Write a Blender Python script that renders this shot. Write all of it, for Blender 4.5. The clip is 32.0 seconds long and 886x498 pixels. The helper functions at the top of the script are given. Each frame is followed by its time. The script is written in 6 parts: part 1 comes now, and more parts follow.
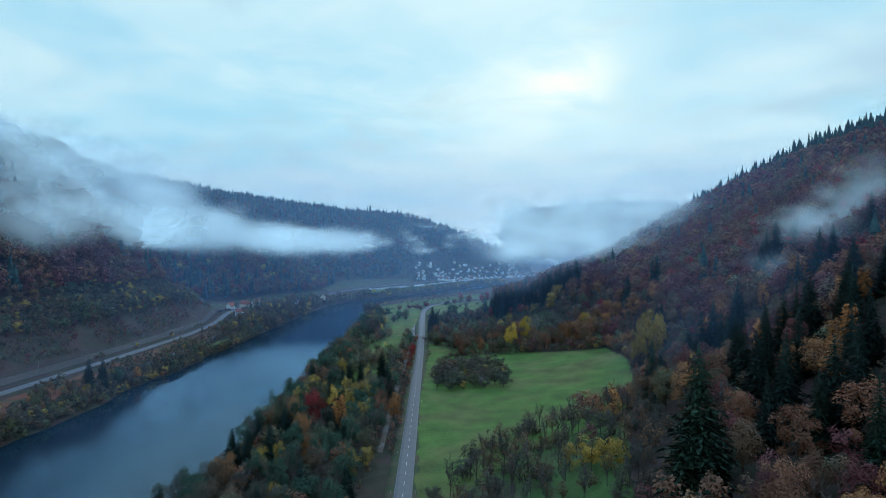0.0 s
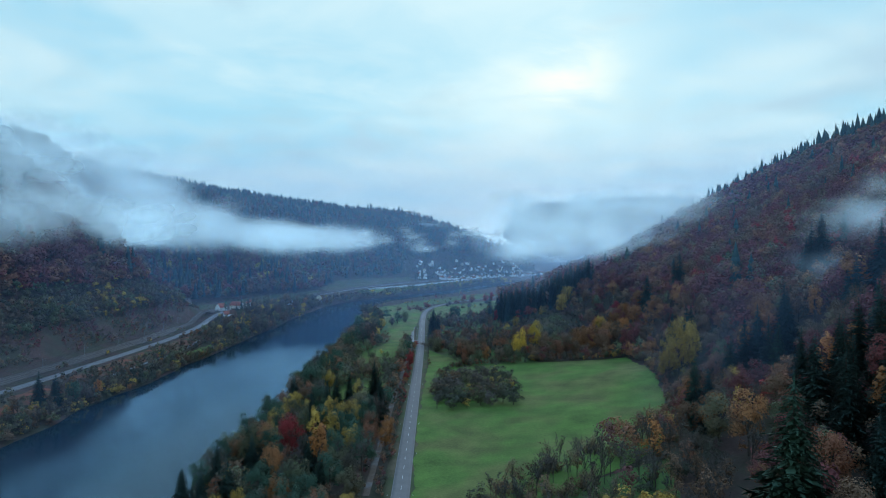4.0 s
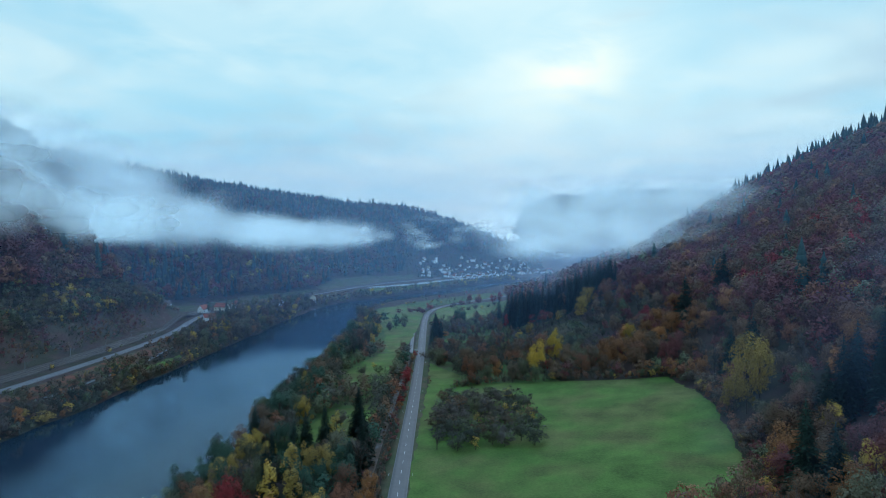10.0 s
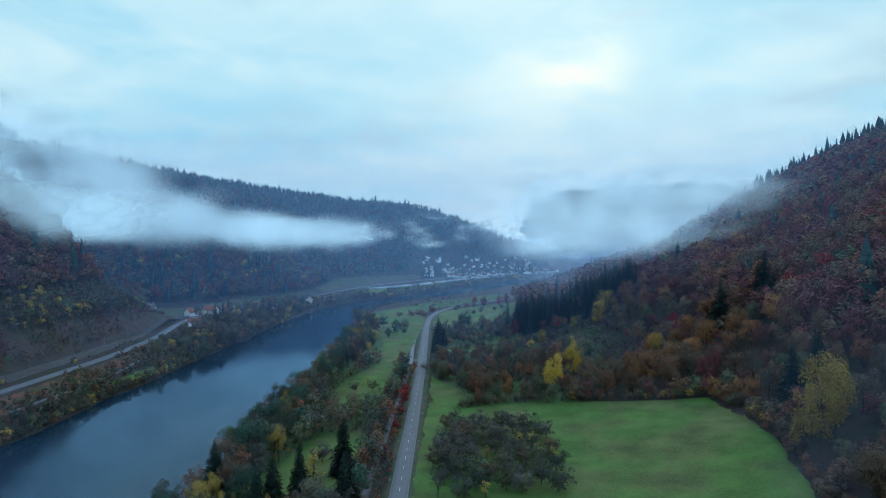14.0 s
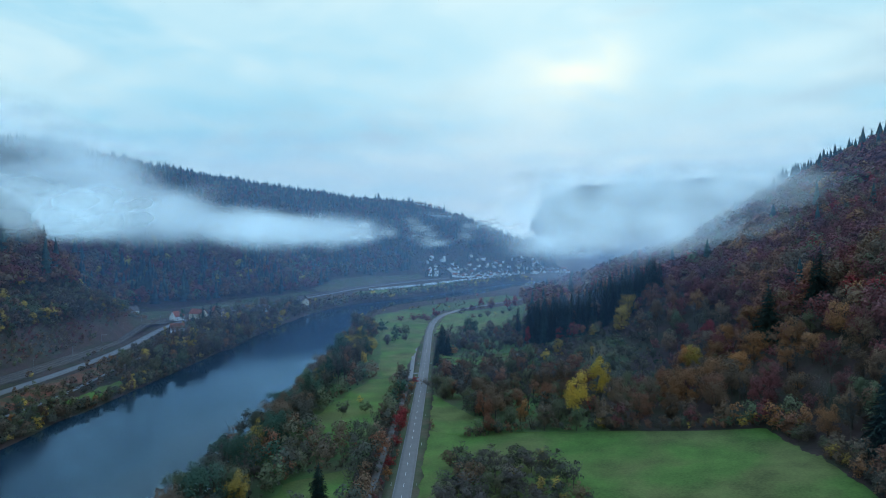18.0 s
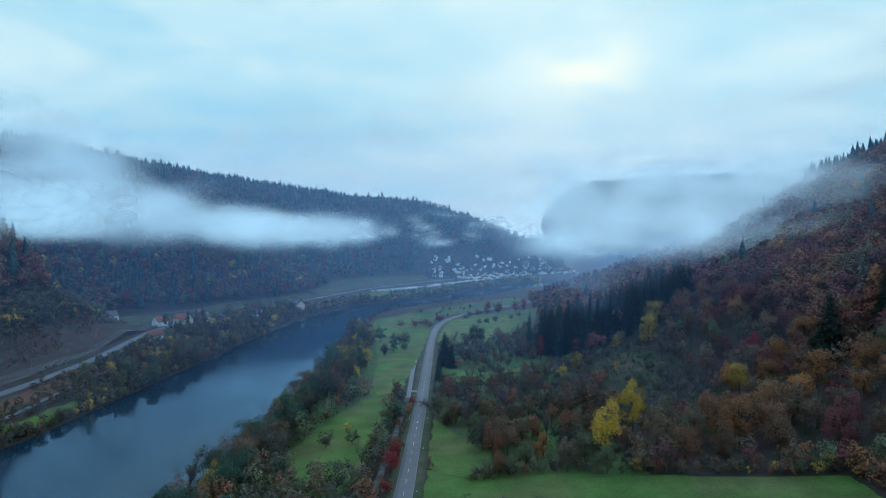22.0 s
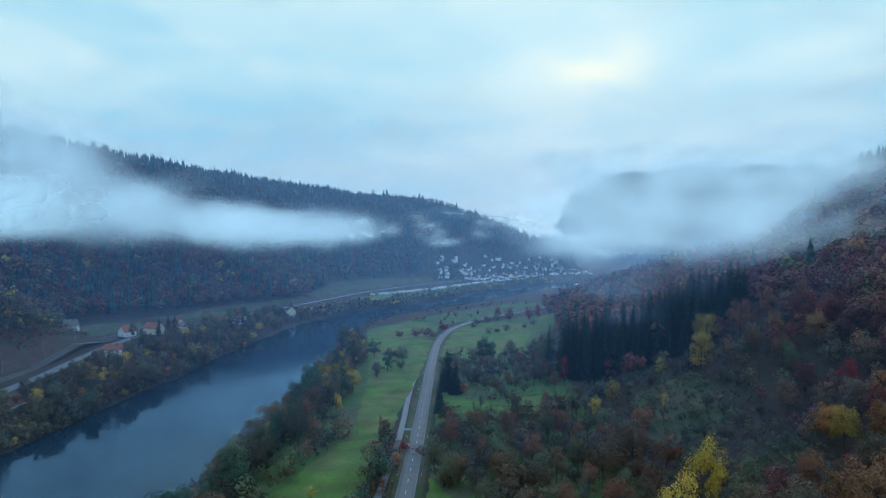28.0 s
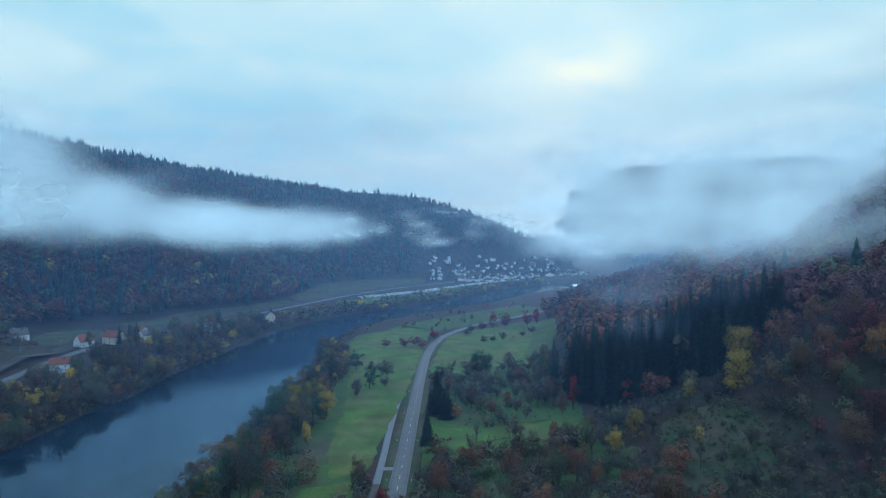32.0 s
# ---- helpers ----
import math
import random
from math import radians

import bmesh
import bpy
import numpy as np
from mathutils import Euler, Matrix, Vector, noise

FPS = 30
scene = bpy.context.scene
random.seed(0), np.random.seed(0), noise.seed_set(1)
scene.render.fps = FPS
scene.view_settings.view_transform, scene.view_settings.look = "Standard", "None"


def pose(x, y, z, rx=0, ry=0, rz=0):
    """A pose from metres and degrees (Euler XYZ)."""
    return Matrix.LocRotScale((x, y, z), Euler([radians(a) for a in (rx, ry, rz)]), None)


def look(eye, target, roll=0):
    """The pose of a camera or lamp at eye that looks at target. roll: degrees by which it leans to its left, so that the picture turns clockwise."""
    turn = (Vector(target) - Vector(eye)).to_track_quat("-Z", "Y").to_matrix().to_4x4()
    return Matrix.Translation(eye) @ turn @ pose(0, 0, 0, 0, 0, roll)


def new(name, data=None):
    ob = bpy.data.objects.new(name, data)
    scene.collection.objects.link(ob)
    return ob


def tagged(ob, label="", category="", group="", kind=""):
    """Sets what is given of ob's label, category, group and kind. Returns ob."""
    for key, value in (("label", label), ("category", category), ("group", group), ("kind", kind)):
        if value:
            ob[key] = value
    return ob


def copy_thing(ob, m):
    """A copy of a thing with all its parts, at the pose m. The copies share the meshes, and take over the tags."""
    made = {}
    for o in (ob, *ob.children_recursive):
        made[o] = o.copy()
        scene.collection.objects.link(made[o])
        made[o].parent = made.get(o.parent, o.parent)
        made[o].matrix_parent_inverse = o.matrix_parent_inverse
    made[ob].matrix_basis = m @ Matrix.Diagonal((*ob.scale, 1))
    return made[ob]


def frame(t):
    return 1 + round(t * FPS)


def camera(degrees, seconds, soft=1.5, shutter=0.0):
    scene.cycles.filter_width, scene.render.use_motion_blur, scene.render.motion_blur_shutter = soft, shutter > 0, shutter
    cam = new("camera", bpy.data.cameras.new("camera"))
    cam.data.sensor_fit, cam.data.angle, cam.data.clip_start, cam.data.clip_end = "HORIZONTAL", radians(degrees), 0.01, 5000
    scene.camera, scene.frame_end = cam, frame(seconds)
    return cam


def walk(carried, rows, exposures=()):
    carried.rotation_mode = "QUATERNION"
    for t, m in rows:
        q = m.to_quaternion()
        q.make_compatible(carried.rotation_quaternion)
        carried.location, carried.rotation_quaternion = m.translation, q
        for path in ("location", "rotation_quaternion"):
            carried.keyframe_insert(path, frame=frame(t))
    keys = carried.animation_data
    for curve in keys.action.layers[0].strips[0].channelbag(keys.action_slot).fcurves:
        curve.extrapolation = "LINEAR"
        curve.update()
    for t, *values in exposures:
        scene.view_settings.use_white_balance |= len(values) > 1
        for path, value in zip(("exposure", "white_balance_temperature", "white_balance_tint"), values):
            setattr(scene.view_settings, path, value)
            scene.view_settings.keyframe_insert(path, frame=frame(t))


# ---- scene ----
# ---- camera: a straight flight along the road, some 97 m above it ----
cam = camera(70.5, 32.0, soft=1.0)
PATH = [
    (0, -0.22, 0.51, 96.80, 90.113, 0.0, 0.439),
    (3, 0.06, 41.96, 96.79, 90.001, 0.0, 0.582),
    (6, 0.41, 83.34, 96.73, 89.830, 0.0, 0.784),
    (9, 0.75, 124.73, 96.71, 89.668, 0.0, 1.001),
    (12, 0.68, 166.49, 96.73, 89.536, 0.0, 1.284),
    (14, 0.37, 194.84, 96.77, 89.510, 0.0, 1.462),
    (17, -0.24, 237.83, 96.87, 89.412, 0.0, 1.813),
    (20, -0.46, 280.70, 96.88, 89.374, 0.0, 2.108),
    (23, -0.23, 322.91, 96.87, 89.353, 0.0, 2.562),
    (25, -0.14, 350.90, 96.88, 89.359, 0.0, 2.836),
    (28, -0.22, 392.92, 96.98, 89.297, 0.0, 3.140),
    (30, -0.44, 420.89, 97.01, 89.256, 0.0, 2.963),
    (32, -0.78, 448.77, 97.03, 89.281, 0.0, 2.548),
]
walk(cam, [(t, pose(x, y, z, rx, ry, rz)) for t, x, y, z, rx, ry, rz in PATH], [(0, 0.28), (32, 0.28)])

# ---- sky and sun: a broken cloud cover with the sun low behind it, up the valley ----
SUN_EL, SUN_AZ = radians(15.6), radians(10.3)          # azimuth to the right of +y
sun_dir = Vector((math.sin(SUN_AZ) * math.cos(SUN_EL), math.cos(SUN_AZ) * math.cos(SUN_EL), math.sin(SUN_EL)))

world = bpy.data.worlds.new("overcast_sky")
scene.world = world
world.use_nodes = True
wn, wl = world.node_tree.nodes, world.node_tree.links
wn.clear()


def wmath(op, a, b=None, c=None):
    n = wn.new("ShaderNodeMath")
    n.operation = op
    for i, v in enumerate((a, b, c)):
        if v is None:
            continue
        if isinstance(v, (int, float)):
            n.inputs[i].default_value = v
        else:
            wl.new(v, n.inputs[i])
    return n.outputs[0]


def wmix(fac, a, b):
    n = wn.new("ShaderNodeMix")
    n.data_type = "RGBA"
    for i, v in ((0, fac), (6, a), (7, b)):
        if isinstance(v, (int, float, tuple)):
            n.inputs[i].default_value = v
        else:
            wl.new(v, n.inputs[i])
    return n.outputs[2]


coord = wn.new("ShaderNodeTexCoord")
split = wn.new("ShaderNodeSeparateXYZ")
wl.new(coord.outputs["Generated"], split.inputs[0])
height = wmath("ADD", wmath("MAXIMUM", split.outputs[2], 0.0), 0.10)
deck = wn.new("ShaderNodeCombineXYZ")
wl.new(wmath("DIVIDE", split.outputs[0], height), deck.inputs[0])
wl.new(wmath("DIVIDE", split.outputs[1], height), deck.inputs[1])


def cloud_noise(scale, detail, distort, offset):
    n = wn.new("ShaderNodeTexNoise")
    n.inputs["Scale"].default_value = scale
    n.inputs["Detail"].default_value = detail
    n.inputs["Roughness"].default_value = 0.55
    n.inputs["Distortion"].default_value = distort
    shift = wn.new("ShaderNodeVectorMath")
    shift.operation = "ADD"
    shift.inputs[1].default_value = offset
    wl.new(deck.outputs[0], shift.inputs[0])
    wl.new(shift.outputs[0], n.inputs["Vector"])
    return n.outputs[0]


def wramp(v, lo, hi):
    n = wn.new("ShaderNodeMapRange")
    n.interpolation_type = "SMOOTHSTEP"
    n.inputs[1].default_value, n.inputs[2].default_value = lo, hi
    wl.new(v, n.inputs[0])
    return n.outputs[0]


sky = wn.new("ShaderNodeTexSky")
sky.sky_type = "NISHITA"
sky.sun_disc = False
sky.sun_elevation, sky.sun_rotation = SUN_EL, SUN_AZ
sky.altitude, sky.dust_density, sky.ozone_density = 200, 2.0, 3.0
big = wramp(cloud_noise(0.8, 4, 0.5, (4.3, 1.2, 0)), 0.36, 0.62)
fine = wramp(cloud_noise(2.2, 7, 0.6, (1.7, 8.1, 0)), 0.35, 0.68)
cover = wmath("ADD", wmath("MULTIPLY", big, 0.62), wmath("MULTIPLY", fine, 0.38))
gap = (0.33, 0.63, 0.79, 1)
cloud = (0.55, 0.76, 0.83, 1)
tone = wmix(cover, gap, cloud)
grey = wramp(cloud_noise(1.1, 5, 0.9, (9.2, 3.3, 0)), 0.52, 0.75)
tone = wmix(wmath("MULTIPLY", grey, 0.85), tone, (0.39, 0.59, 0.71, 1))
dot = wn.new("ShaderNodeVectorMath")
dot.operation = "DOT_PRODUCT"
dot.inputs[1].default_value = sun_dir
wl.new(coord.outputs["Generated"], dot.inputs[0])
aim = wmath("MAXIMUM", dot.outputs["Value"], 0.0)
glow = wmath("POWER", aim, 40.0)
spot = wmath("MULTIPLY", wmath("POWER", aim, 420.0), wramp(cloud_noise(1.5, 5, 0.5, (2.2, 5.6, 0)), 0.38, 0.62))
streaks = wmath("MULTIPLY", wramp(cloud_noise(1.9, 8, 0.9, (6.1, 2.4, 0)), 0.50, 0.72), wramp(split.outputs[2], 0.36, 0.14))
tone = wmix(wmath("MULTIPLY", streaks, 0.55), tone, (0.38, 0.58, 0.68, 1))
tone = wmix(wmath("MULTIPLY", glow, 0.35), tone, (0.60, 0.79, 0.81, 1))
tone = wmix(wmath("MULTIPLY", spot, 0.9), tone, (0.82, 0.88, 0.76, 1))
low = wramp(split.outputs[2], 0.16, 0.0)
tone = wmix(wmath("MULTIPLY", low, 0.7), tone, (0.45, 0.66, 0.78, 1))
over = wramp(split.outputs[2], 0.40, 0.85)          # clearer and bluer overhead
tone = wmix(over, tone, (0.47, 0.86, 1.40, 1))
dim = wn.new("ShaderNodeVectorMath")
dim.operation = "SCALE"
dim.inputs["Scale"].default_value = 0.05
wl.new(sky.outputs[0], dim.inputs[0])
tone = wmix(0.95, dim.outputs[0], tone)
back = wn.new("ShaderNodeBackground")
wl.new(tone, back.inputs[0])
back.inputs[1].default_value = 1.0
out = wn.new("ShaderNodeOutputWorld")
wl.new(back.outputs[0], out.inputs[0])

sun = new("sun", bpy.data.lights.new("sun", "SUN"))
sun.data.energy, sun.data.angle, sun.data.color = 0.6, radians(35), (1.0, 0.93, 0.82)
sun.matrix_world = look((0, 0, 300), Vector((0, 0, 300)) - sun_dir)

# ---- materials ----
MATS = {}


def mat(name, color, rough=0.85, vary=0.25, scale=0.4, bump=0.0, bump_scale=3.0, spec=0.25, metal=0.0, random=0.0, island=0.0, second=None, fine=6.0, blend=(0.42, 0.6)):
    """A surface with a base colour that varies at two scales, from piece to piece, and with a fine relief."""
    m = bpy.data.materials.new(name)
    m.use_nodes = True
    nodes, links = m.node_tree.nodes, m.node_tree.links
    bsdf = nodes["Principled BSDF"]
    bsdf.inputs["Roughness"].default_value = rough
    bsdf.inputs["Metallic"].default_value = metal
    bsdf.inputs["Specular IOR Level"].default_value = spec
    place = nodes.new("ShaderNodeNewGeometry")

    def noise_at(s, detail=4):
        n = nodes.new("ShaderNodeTexNoise")
        n.inputs["Scale"].default_value = s
        n.inputs["Detail"].default_value = detail
        links.new(place.outputs["Position"], n.inputs["Vector"])
        return n.outputs[0]

    def calc(op, a, b):
        n = nodes.new("ShaderNodeMath")
        n.operation = op
        for i, v in enumerate((a, b)):
            if isinstance(v, (int, float)):
                n.inputs[i].default_value = v
            else:
                links.new(v, n.inputs[i])
        return n.outputs[0]

    value = calc("ADD", calc("MULTIPLY", calc("SUBTRACT", noise_at(scale), 0.5), 2.2 * vary), 1.0)
    value = calc("ADD", value, calc("MULTIPLY", calc("SUBTRACT", noise_at(scale * fine), 0.5), 1.4 * vary))
    if random:
        info = nodes.new("ShaderNodeObjectInfo")
        value = calc("MULTIPLY", value, calc("ADD", calc("MULTIPLY", calc("SUBTRACT", info.outputs["Random"], 0.5), 2 * random), 1.0))
    if island:
        value = calc("MULTIPLY", value, calc("ADD", calc("MULTIPLY", calc("SUBTRACT", place.outputs["Random Per Island"], 0.5), 2 * island), 1.0))
    source = None
    if second:
        mix = nodes.new("ShaderNodeMix")
        mix.data_type = "RGBA"
        mix.inputs[6].default_value, mix.inputs[7].default_value = (*color, 1), (*second, 1)
        edge = nodes.new("ShaderNodeMapRange")
        edge.inputs[1].default_value, edge.inputs[2].default_value = blend
        links.new(noise_at(scale * 0.37, 6), edge.inputs[0])
        links.new(edge.outputs[0], mix.inputs[0])
        source = mix.outputs[2]
    scaled = nodes.new("ShaderNodeVectorMath")
    scaled.operation = "SCALE"
    if source:
        links.new(source, scaled.inputs[0])
    else:
        scaled.inputs[0].default_value = color
    links.new(value, scaled.inputs["Scale"])
    links.new(scaled.outputs[0], bsdf.inputs["Base Color"])
    if bump:
        b = nodes.new("ShaderNodeBump")
        b.inputs["Strength"].default_value = bump
        b.inputs["Distance"].default_value = 0.3
        links.new(noise_at(bump_scale, 5), b.inputs["Height"])
        links.new(b.outputs[0], bsdf.inputs["Normal"])
    MATS[name] = m
    return m


def leaf(name, color, second=None):
    """Leaves let some of the light through."""
    color = tuple(1.18 * c for c in color)
    second = tuple(1.18 * c for c in second) if second else None
    m = mat(name, color, rough=0.8, vary=0.25, scale=0.09, island=0.28, random=0.25, spec=0.12, second=second, fine=5.0)
    nodes, links = m.node_tree.nodes, m.node_tree.links
    bsdf = nodes["Principled BSDF"]
    thin, mix = nodes.new("ShaderNodeBsdfTranslucent"), nodes.new("ShaderNodeMixShader")
    mix.inputs[0].default_value = 0.3
    links.new(bsdf.inputs["Base Color"].links[0].from_socket, thin.inputs[0])
    links.new(bsdf.outputs[0], mix.inputs[1])
    links.new(thin.outputs[0], mix.inputs[2])
    links.new(mix.outputs[0], nodes["Material Output"].inputs[0])
    return m


LEAF = {
    "rust": leaf("leaves_rust", (0.212, 0.090, 0.052), (0.158, 0.082, 0.054)),
    "brown": leaf("leaves_brown", (0.155, 0.092, 0.056), (0.118, 0.088, 0.062)),
    "red": leaf("leaves_red", (0.230, 0.036, 0.036)),
    "maroon": leaf("leaves_maroon", (0.158, 0.052, 0.050), (0.122, 0.056, 0.056)),
    "orange": leaf("leaves_orange", (0.330, 0.135, 0.045), (0.260, 0.120, 0.050)),
    "yellow": leaf("leaves_yellow", (0.560, 0.365, 0.060), (0.470, 0.300, 0.060)),
    "gold": leaf("leaves_gold", (0.410, 0.270, 0.060), (0.280, 0.190, 0.060)),
    "copper": leaf("leaves_copper", (0.275, 0.122, 0.050), (0.215, 0.106, 0.054)),
    "olive": leaf("leaves_olive", (0.104, 0.122, 0.066), (0.126, 0.112, 0.070)),
    "green": leaf("leaves_green", (0.046, 0.086, 0.058)),
    "spruce": leaf("needles_dark", (0.032, 0.064, 0.060), (0.040, 0.072, 0.060)),
    "fir": leaf("needles_green", (0.034, 0.070, 0.050), (0.042, 0.080, 0.052)),
    "twig": leaf("twigs_grey", (0.092, 0.086, 0.080), (0.110, 0.090, 0.078)),
    "scrub": leaf("scrub_grey_green", (0.066, 0.074, 0.056), (0.086, 0.076, 0.058)),
}
BARK = mat("bark", (0.075, 0.062, 0.050), rough=0.9, vary=0.4, scale=2.0)
SOIL = mat("forest_floor", (0.058, 0.038, 0.034), rough=0.95, vary=0.45, scale=0.12, bump=0.5, bump_scale=0.6, second=(0.042, 0.042, 0.028), spec=0.1)
GRASS = mat("meadow_grass", (0.070, 0.130, 0.026), rough=0.9, vary=0.62, scale=0.07, bump=0.4, bump_scale=1.5, second=(0.098, 0.113, 0.034), spec=0.15, fine=14.0)
WILD_GRASS = mat("wild_grass", (0.062, 0.108, 0.034), rough=0.95, vary=0.45, scale=0.09, bump=0.5, bump_scale=1.2, second=(0.082, 0.078, 0.046), spec=0.1, fine=9.0, blend=(0.46, 0.66))
ROUGH_GRASS = mat("rough_grass", (0.056, 0.072, 0.036), rough=0.95, vary=0.4, scale=0.15, bump=0.5, bump_scale=1.2, second=(0.092, 0.076, 0.050), spec=0.1)
BANK = mat("bank_earth", (0.072, 0.043, 0.036), rough=0.95, vary=0.4, scale=0.10, bump=0.5, bump_scale=0.8, second=(0.052, 0.050, 0.034), spec=0.1)
ASPHALT = mat("asphalt", (0.125, 0.120, 0.118), rough=0.8, vary=0.18, scale=0.25, bump=0.15, bump_scale=6.0, spec=0.3)
WET_ASPHALT = mat("wet_asphalt", (0.100, 0.102, 0.108), rough=0.7, vary=0.2, scale=0.2, bump=0.1, bump_scale=6.0, spec=0.5)
PATHWAY = mat("path_asphalt", (0.150, 0.155, 0.160), rough=0.75, vary=0.18, scale=0.3, bump=0.15, bump_scale=5.0, spec=0.3)
LITTERED = mat("littered_path", (0.115, 0.110, 0.108), rough=0.85, vary=0.4, scale=0.35, second=(0.085, 0.060, 0.045), blend=(0.4, 0.55))
WORN_LINE = mat("worn_paint", (0.20, 0.20, 0.195), rough=0.8, vary=0.3, scale=0.8)
LINE = mat("road_paint", (0.62, 0.62, 0.60), rough=0.7, vary=0.15, scale=1.2)
GRAVEL = mat("ballast", (0.046, 0.043, 0.044), rough=0.95, vary=0.35, scale=0.7, bump=0.5, bump_scale=4.0, second=(0.062, 0.052, 0.046))
STEEL = mat("rail_steel", (0.12, 0.11, 0.10), rough=0.6, vary=0.2, scale=1.0, metal=0.4)
MAST = mat("mast_metal", (0.22, 0.23, 0.23), rough=0.6, vary=0.2, scale=1.0, metal=0.3)
PLASTER = mat("plaster_white", (0.86, 0.86, 0.84), rough=0.85, vary=0.10, scale=0.5, random=0.10)
PLASTER_WARM = mat("plaster_cream", (0.70, 0.62, 0.48), rough=0.85, vary=0.10, scale=0.5, random=0.10)
TILE_RED = mat("roof_tile_red", (0.27, 0.085, 0.058), rough=0.8, vary=0.25, scale=0.8, random=0.2, bump=0.3, bump_scale=4.0)
TILE_DARK = mat("roof_tile_grey", (0.125, 0.105, 0.100), rough=0.8, vary=0.25, scale=0.8, random=0.25, bump=0.3, bump_scale=4.0)
WOOD = mat("weathered_wood", (0.16, 0.12, 0.09), rough=0.85, vary=0.3, scale=1.0)
WHITE = mat("white_panel", (0.80, 0.81, 0.82), rough=0.5, vary=0.08, scale=0.8, random=0.12)
CANVAS = mat("awning_cloth", (0.42, 0.46, 0.50), rough=0.9, vary=0.15, scale=0.8, random=0.35)
DARK = mat("black_plastic", (0.03, 0.03, 0.03), rough=0.6, vary=0.1, scale=1.0)
GLASS = mat("window_glass", (0.05, 0.06, 0.07), rough=0.08, vary=0.1, scale=0.5, spec=0.6)
BLUE = mat("blue_sheet", (0.10, 0.20, 0.34), rough=0.6, vary=0.15, scale=0.8)


def water_material():
    m = bpy.data.materials.new("river_water")
    m.use_nodes = True
    nodes, links = m.node_tree.nodes, m.node_tree.links
    nodes.remove(nodes["Principled BSDF"])
    depth, mirror, mix = nodes.new("ShaderNodeBsdfDiffuse"), nodes.new("ShaderNodeBsdfGlossy"), nodes.new("ShaderNodeMixShader")
    depth.inputs["Color"].default_value = (0.008, 0.022, 0.034, 1)
    mirror.inputs["Color"].default_value = (0.56, 0.77, 0.95, 1)
    gloss_share = nodes.new("ShaderNodeFresnel")
    gloss_share.inputs["IOR"].default_value = 1.42
    links.new(gloss_share.outputs[0], mix.inputs[0])
    links.new(depth.outputs[0], mix.inputs[1])
    links.new(mirror.outputs[0], mix.inputs[2])
    links.new(mix.outputs[0], nodes["Material Output"].inputs[0])
    place = nodes.new("ShaderNodeNewGeometry")
    broad = nodes.new("ShaderNodeTexNoise")
    broad.inputs["Scale"].default_value, broad.inputs["Detail"].default_value = 0.012, 3
    stretch = nodes.new("ShaderNodeVectorMath")
    stretch.operation = "MULTIPLY"
    stretch.inputs[1].default_value = (1.6, 0.5, 1)
    links.new(place.outputs["Position"], stretch.inputs[0])
    links.new(stretch.outputs[0], broad.inputs["Vector"])
    gloss = nodes.new("ShaderNodeMapRange")
    gloss.inputs[1].default_value, gloss.inputs[2].default_value = 0.35, 0.65
    gloss.inputs[3].default_value, gloss.inputs[4].default_value = 0.05, 0.11
    links.new(broad.outputs[0], gloss.inputs[0])
    links.new(gloss.outputs[0], mirror.inputs["Roughness"])
    ripple = nodes.new("ShaderNodeTexNoise")
    ripple.inputs["Scale"].default_value, ripple.inputs["Detail"].default_value = 0.9, 4
    links.new(place.outputs["Position"], ripple.inputs["Vector"])
    b = nodes.new("ShaderNodeBump")
    b.inputs["Strength"].default_value, b.inputs["Distance"].default_value = 0.035, 0.08
    links.new(ripple.outputs[0], b.inputs["Height"])
    links.new(b.outputs[0], mirror.inputs["Normal"])
    links.new(b.outputs[0], gloss_share.inputs["Normal"])
    return m


WATER = water_material()


